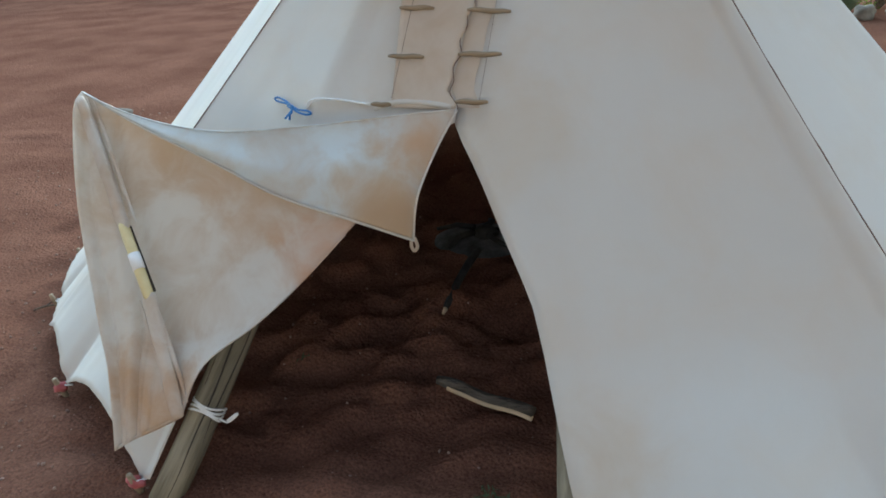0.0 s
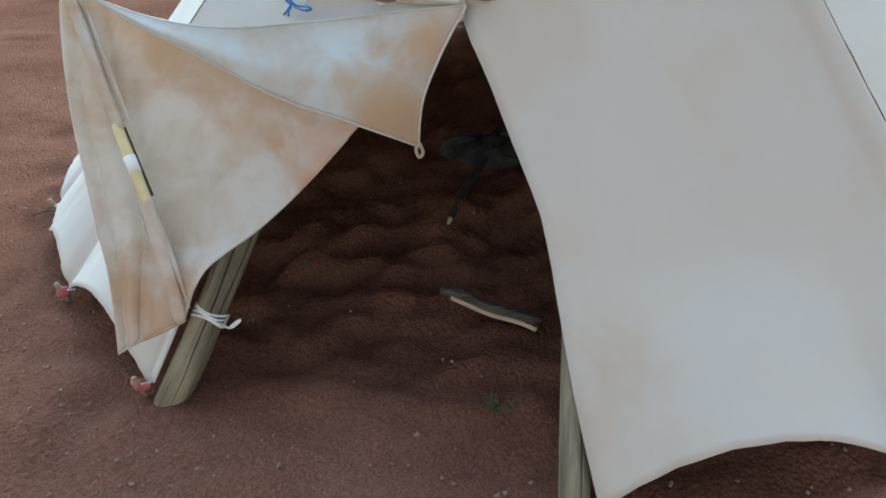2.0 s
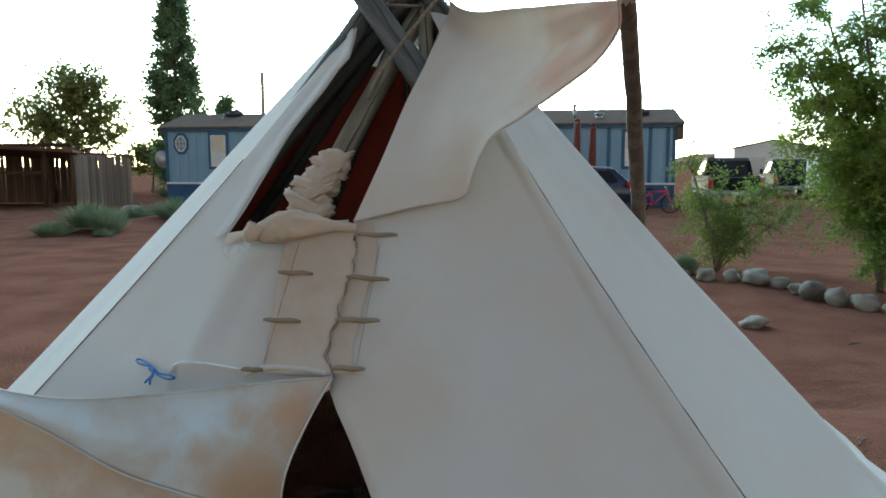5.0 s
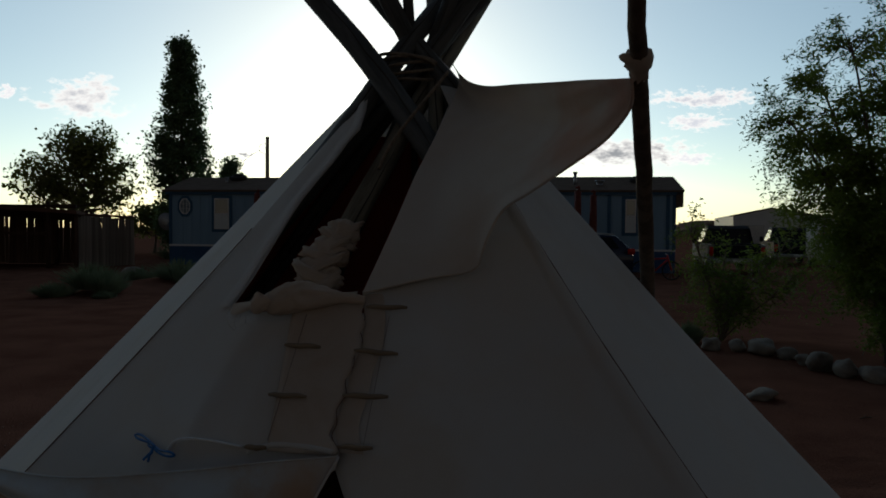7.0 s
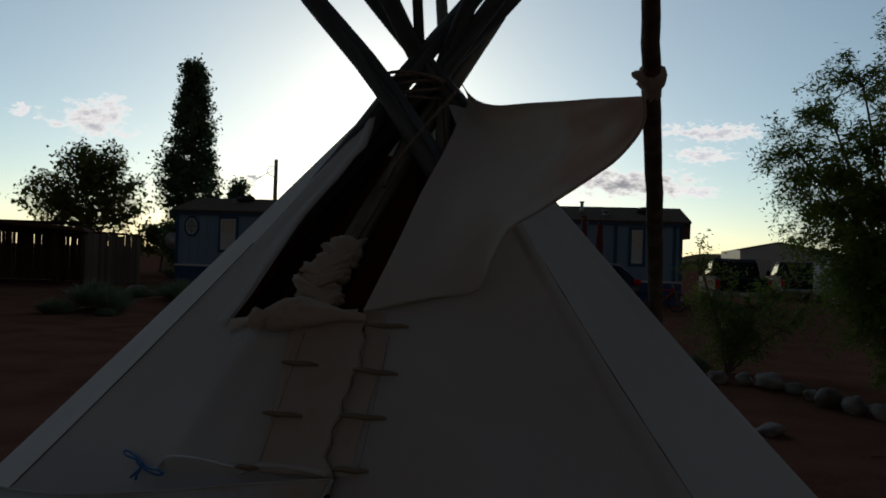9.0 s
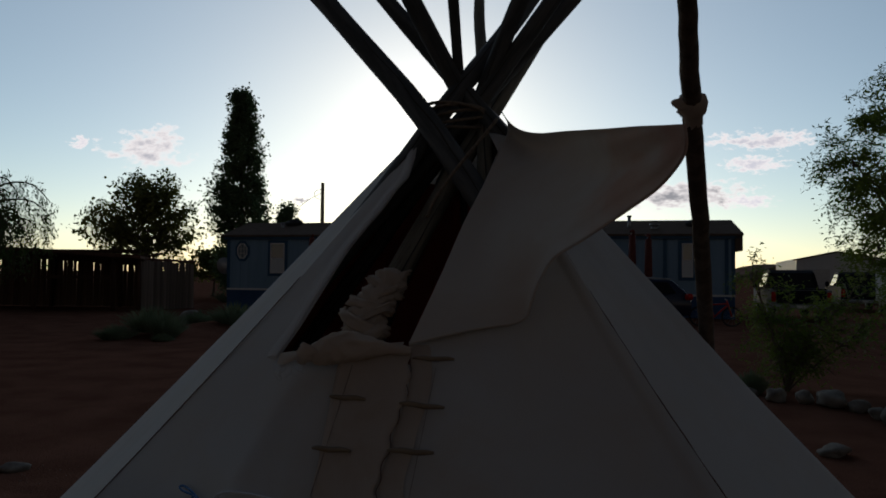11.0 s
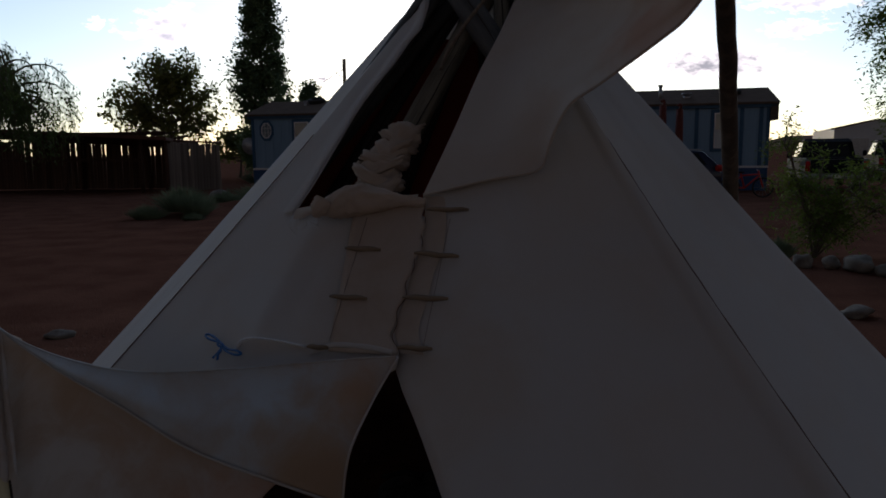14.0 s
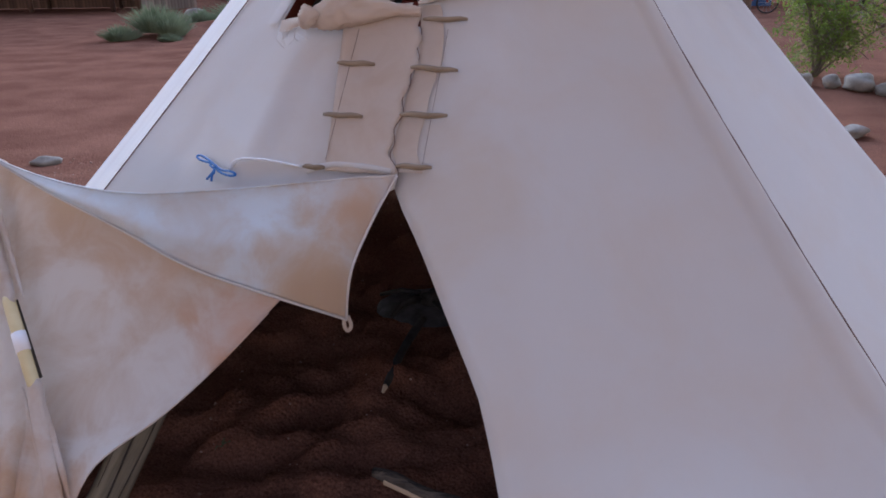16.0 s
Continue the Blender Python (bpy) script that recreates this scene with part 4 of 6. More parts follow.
part("hem", tube([p + Vector((0, -0.002, 0)) for p in smooth_line(d_right, 30)[:23]], 0.0035, 6), M_CANVAS_DOOR, door)
part("hem", tube(smooth_line(d_low, 16), 0.005, 6), M_CANVAS_DOOR, door)
part("corner_loop", tube(smooth_line([(0.113, 1.86, 0.630), (0.112, 1.855, 0.606), (0.121, 1.85, 0.592), (0.131, 1.855, 0.605), (0.122, 1.86, 0.632)], 14), 0.006, 6), M_CANVAS_TAN, door, "small tie loop at the corner")
proud = Vector((0.50, -0.75, 0.43)) * 0.020
c0, c1 = Vector((-0.989, 2.020, 1.037)) + proud * 0.6, Vector((-0.517, 1.430, 0.206)) + proud
w0, w1 = Vector((-0.765, 1.755, 0.694)) + proud, Vector((-0.659, 1.635, 0.533)) + proud
axis = (w1 - w0).normalized()
part("cane", tube([w0 - axis * 0.03 + Vector((0, 0.006, 0)), w0, (w0 + w1) / 2, w1, w1 + axis * 0.03 + Vector((0, 0.006, 0))], [0.0150, 0.0162, 0.0165, 0.0162, 0.0150], 14), M_BAMBOO, door, "pale cane stick")
part("tape_band", tube([w0 + (w1 - w0) * t for t in (0.38, 0.5, 0.62)], 0.0185, 14), M_WHITE, door, "white tape round the cane")
slit_n = Vector((0.0, 0.006, 0.0))
sx_ = Vector((0.024, 0.006, 0.012))
# flat dark sheet behind the cane: the shade inside the sleeve, as colour
part("sleeve_slit", ([w0 - sx_ * 0.75 + slit_n, w0 + sx_ * 0.75 + slit_n, w1 + sx_ * 0.85 + slit_n, w1 - sx_ * 0.85 + slit_n], [(0, 1, 2, 3)]), M_CRACK_AND_SHADE, door, "dark sheet for the shade in the sleeve's opening")
for s0, s1, r, sd_ in ((c0, w0 + axis * 0.004, 0.024, 1), (w1 - axis * 0.004, c1 + Vector((-0.01, 0, 0.04)), 0.025, 2)):
    part("sleeve", fold_tube([s0 + (s1 - s0) * i / 19 + Vector((0, 0.002, 0)) for i in range(20)], [r * (0.7 if i in (0, 19) else 1) * (0.85 + 0.15 * i / 19 if sd_ == 1 else 1) for i in range(20)], 24, 0.16, 1.5, 0.4, sd_, flat=0.6), M_CANVAS_DOOR, door, "sewn sleeve for the cane")

# drawn creases beside the sleeve
for line, r in (([(-0.975, 2.035, 1.035), (-0.880, 1.915, 0.895), (-0.745, 1.752, 0.712)], 0.0075), ([(-0.950, 2.030, 1.025), (-0.840, 1.895, 0.880), (-0.715, 1.745, 0.720)], 0.0055),
                ([(-0.628, 1.612, 0.520), (-0.560, 1.530, 0.400), (-0.500, 1.455, 0.285)], 0.0070), ([(-0.690, 1.630, 0.520), (-0.610, 1.530, 0.385), (-0.535, 1.440, 0.262)], 0.0060)):
    pts = [p + proud * 0.55 for p in smooth_line(line, 18)]
    part("crease", tube(pts, [r * math.sin(math.pi * (i + 0.6) / 18.5) + 0.001 for i in range(18)], 8, flat=0.8), M_CANVAS_DOOR, door)

# white cord that ties the cane to the pole
pl = pole_line(WOUND, 0.546, 3.57, 3.9)
pd = (pl[-1] - pl[0]).normalized()
pc = pl[0] + pd * 0.30
e1 = pd.orthogonal().normalized()
e2 = pd.cross(e1)
cord = []
for k in range(4):
    cord.append(tube([pc + pd * (0.009 * k + 0.006 * math.sin(t * 2 + k)) + (e1 * math.cos(t) + e2 * math.sin(t)) * 0.0510 for t in [2 * math.pi * i / 24 for i in range(25)]], 0.0038, 6))
q = pc + Vector((0.062, -0.03, 0.005))
cord.append(tube(smooth_line([q, q + Vector((0.03, -0.01, 0.0)), q + Vector((0.06, -0.01, 0.025)), q + Vector((0.065, -0.01, 0.035)), q + Vector((0.03, -0.012, 0.008))], 14), 0.0035, 6))
part("tie_cord", joined(*cord), M_WHITE_CORD, tipi, "white cord wound round the door pole")

# blue bow of cord above the flap
BX, BZ = -0.318, 0.968


def slope(dx, dz, out):
    dx, dz = dx * 1.25, dz * 0.42
    return on_cover(angle_for(BX + dx, BZ + dz), BZ + dz, out)


bc = slope(0, 0, 0.02)
bow = [tube(smooth_line([slope(*p) for p in loop], 22), 0.0036, 6) for loop in (
    [(0, 0, 0.022), (-0.025, 0.022, 0.026), (-0.052, 0.030, 0.026), (-0.066, 0.016, 0.024), (-0.050, 0.006, 0.026), (-0.02, 0.006, 0.026), (0, 0, 0.022)],
    [(0, 0, 0.022), (0.03, -0.010, 0.028), (0.062, -0.002, 0.028), (0.075, -0.016, 0.026), (0.055, -0.028, 0.026), (0.02, -0.022, 0.026), (0, 0, 0.022)],
    [(0, 0, 0.024), (0.006, -0.025, 0.028), (0.0, -0.05, 0.028), (-0.012, -0.085, 0.026)],
    [(0, 0, 0.024), (0.010, -0.03, 0.03), (0.006, -0.05, 0.03), (0.008, -0.08, 0.03)],
    [(-0.010, -0.004, 0.028), (0.0, 0.010, 0.032), (0.012, 0.0, 0.030), (0.002, -0.010, 0.030), (-0.010, -0.004, 0.028)])]
part("bow", joined(*bow), M_BLUE_CORD, tipi, "blue cord tied in a bow")
part("tie_tape", tube(smooth_line([bc + Vector((0.04, -0.01, -0.05)), on_cover(angle_for(-0.24, 0.99), 0.99, 0.02), on_cover(angle_for(-0.15, 1.0), 1.0, 0.02), on_cover(angle_for(-0.03, 0.99), 0.99, 0.024)], 20), 0.0085, 6, flat=0.45), M_WHITE_CORD, tipi, "white cotton tape")
part("tie_tape", tube(smooth_line([on_cover(angle_for(-0.01, 0.98), 0.98, 0.03), on_cover(angle_for(0.06, 1.0), 1.0, 0.03), on_cover(angle_for(0.16, 1.0), 1.0, 0.03), on_cover(angle_for(0.235, 0.992), 0.992, 0.03)], 20), 0.009, 6, flat=0.5), M_CANVAS, tipi)

# pegs with rags and cord loops
for a, red in ((25.5, 1), (297, 0), (315, 1), (332, 1), (46, 0), (285, 0), (7.2, 0)):
    p = on_cover(a, 0.02, 0.07)
    t = radians(a)
    d = Vector((math.sin(t), -math.cos(t), 0))
    peg = part("peg", tube([p + Vector((0, 0, -0.08)) - d * 0.02, p + Vector((0, 0, 0.0)), p + Vector((0, 0, 0.055)) + d * 0.012], [0.008, 0.011, 0.009], 8), M_PIN, tipi, "rough wooden tent peg")
    part("peg_loop", tube(smooth_line([on_cover(a - 0.4, 0.035, 0.045), p + d * 0.012 + Vector((0, 0, 0.025)), on_cover(a + 0.4, 0.035, 0.045)], 10), 0.0035, 5), M_WHITE_CORD, peg)
    if red:
        bm = blob(0.024, seed=a, rough=0.9, sub=2, squash=(1.1, 0.9, 0.7), freq=2.5)
        bmesh.ops.translate(bm, vec=p + Vector((0, 0, 0.018)), verts=bm.verts)
        part("red_rag", bm, M_RED_RAG, peg, "faded red rag on the peg")
# bent wire tie of the door corner
t0 = on_cover(7.0, 0.05, 0.05)
part("corner_tie", joined(tube(smooth_line([t0 + Vector(p) for p in ((0, 0, 0), (0.012, -0.012, -0.012), (-0.012, -0.02, -0.02), (-0.02, -0.01, -0.005), (0.0, -0.014, 0.006))], 18), 0.004, 6)), M_WHITE_CORD, tipi, "knotted white cord at the cover's corner")

# ---- smoke flap pole ----
sp0 = Vector((2.24, 5.70, -0.03))
spole = thing("smoke_flap_pole", pose(*sp0), "brown leaning pole holding out the smoke flap", "pole")
shaft_line = [p - sp0 for p in smooth_line([sp0, (1.88, 4.55, 0.70), (1.522, 3.40, 1.365), (1.243, 2.55, 1.868), (1.085, 2.06, 2.090), (0.985, 1.74, 2.215), (0.87, 1.35, 2.36)], 40)]
shaft = part("shaft", tube([p + Vector((0.006 * noise.noise(Vector((i * 0.5, 5, 0))), 0, 0)) for i, p in enumerate(shaft_line)], [0.040 - 0.022 * i / 39 for i in range(40)], 14, wobble=0.03), M_LOG_BROWN, spole)
tie_at = Vector((1.085, 2.06, 2.090)) - sp0
tie_dir = (Vector((0.985, 1.74, 2.215)) - Vector((1.243, 2.55, 1.868))).normalized()
knot = [fold_tube([tie_at + tie_dir * d for d in (-0.055, -0.035, -0.015, 0.0, 0.015, 0.03, 0.045, 0.06)], [0.024, 0.027, 0.026, 0.030, 0.037, 0.036, 0.034, 0.024], 28, 0.30, 2.4, 1.0, 1)]
part("cloth_tie", joined(*knot), M_CANVAS_TAN, spole, "knotted tan cloth tie")
ear = tie_at + tie_dir * 0.03
part("cloth_tie", fold_tube([ear + Vector(p) for p in ((-0.015, -0.01, 0), (-0.035, -0.012, -0.004), (-0.052, -0.012, 0.002), (-0.058, -0.012, 0.004))], [0.020, 0.016, 0.009, 0.003], 16, 0.3, 2.0, 0.5, 7), M_CANVAS_TAN, spole)

# ---- hearth and litter on the tipi floor ----
hearth = thing("fire_pit", pose(0.185, 3.19, 0.0), "burnt-out hearth of grey ash and charred wood inside the tipi", "fire pit")
ash = []
for j in range(13):
    for i in range(29):
        t, r = 2 * math.pi * i / 28, 0.25 * j / 12
        ash.append((r * math.cos(t), 0.8 * r * math.sin(t), 0.035 * (1 - (j / 12) ** 2) + 0.012 * noise.noise(Vector((r * 9 * math.cos(t), r * 9 * math.sin(t), 1))) - (0.012 if j == 12 else 0)))
part("ash", (ash, grid_faces(13, 29)), M_ASH, hearth, "pale grey ash")
bm = blob(0.06, 3, 0.4, 3, (1.0, 0.8, 0.6))
bmesh.ops.translate(bm, vec=(0.02, -0.03, 0.05), verts=bm.verts)
part("charcoal_lump", bm, M_CHAR, hearth, "black charcoal lump")
for k in range(5):
    t = k * 1.3
    part("charred_stick", tube([(0.05 * math.cos(t), 0.05 * math.sin(t), 0.05), (0.16 * math.cos(t), 0.13 * math.sin(t), 0.045), (0.26 * math.cos(t + 0.2), 0.2 * math.sin(t + 0.2), 0.02)], [0.016, 0.014, 0.009], 7, wobble=0.3), M_CHAR, hearth)

branch = thing("charred_branch", pose(0.102, 2.44, 0.03), "half-burnt branch reaching into the hearth", "branch")
part("wood", tube(smooth_line([(0, 0, 0), (0.02, 0.16, 0.012), (0.05, 0.34, 0.02), (0.09, 0.50, 0.03)], 12), [0.012, 0.014, 0.015, 0.017, 0.018, 0.018, 0.019, 0.019, 0.019, 0.018, 0.017, 0.015], 8, wobble=0.3), M_CHAR, branch)
part("unburnt_end", tube([(-0.004, -0.035, -0.004), (0, 0, 0), (0.004, 0.03, 0.002)], [0.006, 0.010, 0.011], 8, wobble=0.4), M_SPLIT, branch, "pale unburnt end")

fl0, fl1 = Vector((0.146, 1.950, 0.035)), Vector((0.490, 1.792, 0.030))
firewood = thing("firewood", pose(*fl0), "split piece of firewood with dark bark on the sand", "firewood")
fd = fl1 - fl0
fw = [fd * (i / 15) + Vector((0, 0, 0.006 * math.sin(i * 0.6))) for i in range(16)]
fr = [0.006 + 0.020 * math.sin(math.pi * min(1, (i + 1.2) / 11)) ** 0.7 if i < 5 else 0.026 - 0.006 * (i / 15) for i in range(16)]
part("bark_side", tube(fw, fr, 10, wobble=0.45, flat=0.6), M_FIREWOOD, firewood, "rough dark bark")
part("split_face", tube([p + Vector((-0.005, -0.016, -0.010)) for p in fw[2:]], [0.50 * r for r in fr[2:]], 8, wobble=0.4, flat=0.5), M_SPLIT, firewood, "pale split face")


def weed(x, y, size, n, seed, label):
    rng = np.random.default_rng(seed)
    ob = thing("weed", pose(x, y, ground_height(x, y)), label, "weed", "weeds on the floor")
    stems, pts = [], []
    for k in range(n):
        a, r = rng.uniform(0, 6.28), size * rng.uniform(0.4, 1)
        line = smooth_line([(0, 0, 0), (r * 0.5 * math.cos(a), r * 0.5 * math.sin(a), size * 0.35), (r * math.cos(a), r * math.sin(a), size * rng.uniform(0.1, 0.4))], 7)
        stems.append(tube(line, 0.0015, 4))
        pts += [tuple(p) for p in line[3:]]
    part("stem", joined(*stems), M_WEED, ob)
    part("foliage", leaves(pts, size * 0.3, size * 0.12, rng=rng), M_WEED, ob)


weed(0.377, 1.418, 0.07, 9, 1, "small grey-green weed on red sand")
weed(-0.412, 2.092, 0.035, 4, 2, "tiny pale green sprig on the sand")

rng = np.random.default_rng(11)
stones = []
for k in range(7500):
    x, y = rng.uniform(-3.2, 3.0), 0.3 + 5.5 * rng.uniform() ** 1.3
    if math.hypot(x - CX, y - CY) < 2.2 and rng.uniform() < 0.75:
        continue
    s = 0.0022 + 0.008 * rng.uniform() ** 3
    z = ground_height(x, y) + s * 0.3
    w = rng.uniform(0.6, 1.3, 6) * s
    stones.append(([(x + w[0], y, z), (x - w[1], y, z), (x, y + w[2], z), (x, y - w[3], z), (x, y, z + w[4]), (x, y, z - w[5])],
                   [(0, 2, 4), (2, 1, 4), (1, 3, 4), (3, 0, 4), (2, 0, 5), (1, 2, 5), (3, 1, 5), (0, 3, 5)]))
tagged(part("pebbles", joined(*stones), M_PEBBLE), "scattered small pebbles on the red soil", "pebbles", kind="stuff")

# twigs beside the hem
for k, (x, y, r) in enumerate(((-1.72, 2.38, 20), (-1.66, 2.46, 130), (3.0, 3.9, 40), (4.3, 6.2, 10))):
    tw = thing("twig", pose(x, y, ground_height(x, y) + 0.006, 0, 0, r), "dry grey twig on the soil", "twig", "twigs")
    part("stick", joined(tube(smooth_line([(-0.05, 0, 0), (0, 0.01, 0.008), (0.07, 0, 0.012)], 8), 0.005, 6, wobble=0.4),
                         tube([(0.0, 0.01, 0.008), (0.03, 0.035, 0.02)], 0.003, 5)), M_BARK, tw)


# ---- stones ----
def stone(x, y, sx, sy, sz, seed, label, tilt=0):
    bm = blob(1.0, seed, 0.42, 3, (sx / 2, sy / 2, sz / 2), 1.2)
    ob = part("stone", bm, M_STONE)
    ob.matrix_basis = pose(x, y, ground_height(x, y) + sz * 0.36, 0, 0, tilt)
    return tagged(ob, label, "stone", "stones edging the bed")


ROW = [(3.95, 9.75, .30, .20), (4.22, 9.50, .34, .24), (4.50, 9.32, .30, .22), (4.73, 9.08, .46, .27), (4.90, 8.82, .27, .20),
       (4.98, 8.55, .25, .18), (5.02, 8.24, .36, .34), (5.13, 7.93, .36, .28), (5.30, 7.68, .34, .26), (5.50, 7.42, .32, .22), (5.78, 7.30, .40, .28)]
for k, (x, y, w, h) in enumerate(ROW):
    stone(x, y, w * 0.86, w * 0.70, h * 0.82, k + 1, "grey-tan rounded river stone edging an earth bed" if k != 6 else "pale blocky stone edging an earth bed", k * 37)
stone(3.69, 6.86, 0.30, 0.22, 0.12, 21, "flat grey stone lying on bare soil", 10)
stone(-3.36, 5.69, 0.25, 0.19, 0.10, 22, "flat tan stone lying on bare soil", 15)
stone(-8.35, 20.5, 0.75, 0.5, 0.55, 23, "large grey-brown rock in the earth bank", 15)
stone(-7.5, 20.9, 0.55, 0.5, 0.50, 24, "large grey-brown rock in the earth bank", 65)


# ---- trees ----
def leafy_tree(name, x, y, label, targets, trunk, seed, leaf_n, leaf_l, leaf_w, scatter, material, twig=0.8, crown_label="loose crown of small leaves"):
    """A tree grown to its crown: limbs rise from the trunk line to points of the crown and end in twigs that carry the leaves."""
    rng = np.random.default_rng(seed)
    ob = thing(name, pose(x, y, ground_height(x, y)), label, "tree")
    line = smooth_line(trunk[0], 16)
    wood, tips = [tube(line, [trunk[1] * (1 - 0.9 * i / 15) for i in range(16)], 9, wobble=0.12)], []
    for tx, ty, tz in targets:
        t = Vector((tx, ty, tz))
        start = max((p for p in line if p.z < tz - 0.35 * math.hypot(tx - p.x, ty - p.y)), key=lambda p: p.z, default=line[2])
        mid = start.lerp(t, 0.5) + Vector(rng.normal(size=3)) * 0.12 + Vector((0, 0, -0.10 * (t - start).length))
        b = smooth_line([start, mid, t], 9)
        wood.append(tube(b, [0.045 * (1 - i / 9.5) for i in range(9)], 5))
        for k in range(5):
            p = b[int(rng.integers(4, 9))]
            d = ((t - start).normalized() * 0.7 + Vector(rng.normal(size=3)) * 0.75).normalized()
            tw = [p, p + d * twig * 0.5, p + d * twig * rng.uniform(0.7, 1.1) + Vector((0, 0, 0.06))]
            wood.append(tube(tw, [0.012, 0.008, 0.003], 3, cap=False))
            tips += [tuple(q) for q in smooth_line(tw, 6)]
    part("trunk", joined(*wood), M_BARK, ob, "grey-brown trunk and limbs")
    t = np.array(tips)
    p = t[rng.integers(0, len(t), leaf_n)] + rng.normal(size=(leaf_n, 3)) * scatter
    part("crown", leaves(p, leaf_l, leaf_w, 0.25, rng), material, ob, crown_label, smooth=False)


def column(h, w, n, seed):
    """Crown points of a narrow upright tree."""
    rng = np.random.default_rng(seed)
    out = []
    for k in range(n):
        f = rng.uniform(0.08, 1.0)
        reach = w / 2 * (min(1.0, 1.7 * (1.03 - f)) ** 0.7) * min(1.0, 0.6 + 1.6 * f) * (0.91 + 0.09 * math.sin(f * 23 + seed)) * rng.uniform(0.30, 1.0) ** 0.4
        a = rng.uniform(0, 6.28)
        out.append((reach * math.cos(a), reach * math.sin(a), h * f))
    return out


def dome(rx, z0, z1, n, seed, lobes=3):
    """Crown points of a broad tree of a few rounded heads."""
    rng = np.random.default_rng(seed)
    heads = [(rx * hx, z0 + (z1 - z0) * hz, rx * hr) for hx, hz, hr in (((-0.72, 0.40, 0.36), (-0.22, 0.66, 0.42), (0.22, 0.72, 0.38), (0.62, 0.40, 0.38), (0.0, 0.34, 0.5)) if lobes > 2 else ((-0.4, 0.5, 0.6), (0.5, 0.45, 0.5)))]
    lobes = len(heads)
    out = []
    for k in range(n):
        hx, hz, r = heads[k % lobes]
        d = Vector(rng.normal(size=3)).normalized() * (rng.uniform(0.2, 1.0) ** 0.45)
        out.append((hx + d.x * r, d.y * r * 1.1, max(z0, hz + d.z * r)))
    return out


leafy_tree("poplar_tree", -14.2, 40.5, "tall columnar dark green poplar behind the mobile home", column(12.0, 3.4, 270, 5) + [(-1.5 + 0.25 * math.sin(k * 2.1), 0.6 * math.cos(k * 1.7), 5.4 + 0.22 * k) for k in range(9)],
           ([(0, 0, 0), (0.08, 0, 4), (-0.05, 0, 8), (0, 0, 11.6)], 0.22), 5, 34000, 0.17, 0.13, 0.14, M_POPLAR, 0.55, "dense columnar crown of dark leaves")
leafy_tree("poplar_tree", -12.4, 44.0, "short dark green poplar behind the mobile home", column(5.7, 2.2, 60, 6), ([(0, 0, 0), (0.05, 0, 2.5), (0, 0, 5.2)], 0.12), 6, 6000, 0.17, 0.13, 0.13, M_POPLAR, 0.5, "dense crown of dark leaves")
leafy_tree("cottonwood_tree", -20.9, 42, "broad yellow-green cottonwood behind the wooden shed", dome(3.7, 2.2, 7.9, 170, 4, 3), ([(0, 0, 0), (0.2, 0, 1.8), (0.3, 0, 3.6), (0.5, 0, 5.8)], 0.20), 4, 9500, 0.22, 0.18, 0.17, M_COTTON, 0.85)
leafy_tree("cottonwood_tree", -17.6, 45, "small yellow-green cottonwood behind the wooden shed", dome(1.6, 0.9, 3.9, 50, 8, 2), ([(0, 0, 0), (0.1, 0, 1.2), (0.0, 0, 2.8)], 0.10), 8, 3200, 0.22, 0.17, 0.16, M_COTTON, 0.7)

# willow: bare arching limbs with hanging strands
rngw = np.random.default_rng(9)
willow = thing("willow_tree", pose(-18.3, 23.5, 0), "drooping willow with thin hanging twigs beside the shed", "tree")
wood, wpts = [tube([(0, 0, 0), (0.1, 0, 1.2), (0.0, 0.1, 2.4)], [0.22, 0.18, 0.15], 9, wobble=0.2)], []
for k in range(40):
    a, reach, up = rngw.uniform(0, 6.28), rngw.uniform(1.2, 3.4), rngw.uniform(1.2, 3.2)
    arch = smooth_line([(0, 0, 2.2), (0.35 * reach * math.cos(a), 0.35 * reach * math.sin(a), 2.3 + up * 0.8), (0.75 * reach * math.cos(a), 0.75 * reach * math.sin(a), 2.2 + up), (reach * math.cos(a), reach * math.sin(a), 1.9 + up * 0.85)], 12)
    wood.append(tube(arch, [0.06 * (1 - i / 13) + 0.006 for i in range(12)], 5))
    for i in range(4, 12):
        for _ in range(2):
            drop = rngw.uniform(0.5, 1.9)
            p = arch[i] + Vector(rngw.normal(size=3)) * 0.12
            strand = [p + Vector((0.08 * math.sin(j + k), 0.06 * math.cos(j * 1.3), -drop * j / 6)) for j in range(7)]
            wood.append(tube(strand, 0.006, 3, cap=False))
            wpts += [tuple(q) for q in strand] * 5
part("trunk", joined(*wood), M_BARK, willow, "forked trunk with arching twigs")
wa = np.array(wpts)
part("crown", leaves(wa + rngw.normal(size=wa.shape) * 0.07, 0.16, 0.045, 1.6, rngw), M_WILLOW, willow, "thin hanging leaves", smooth=False)


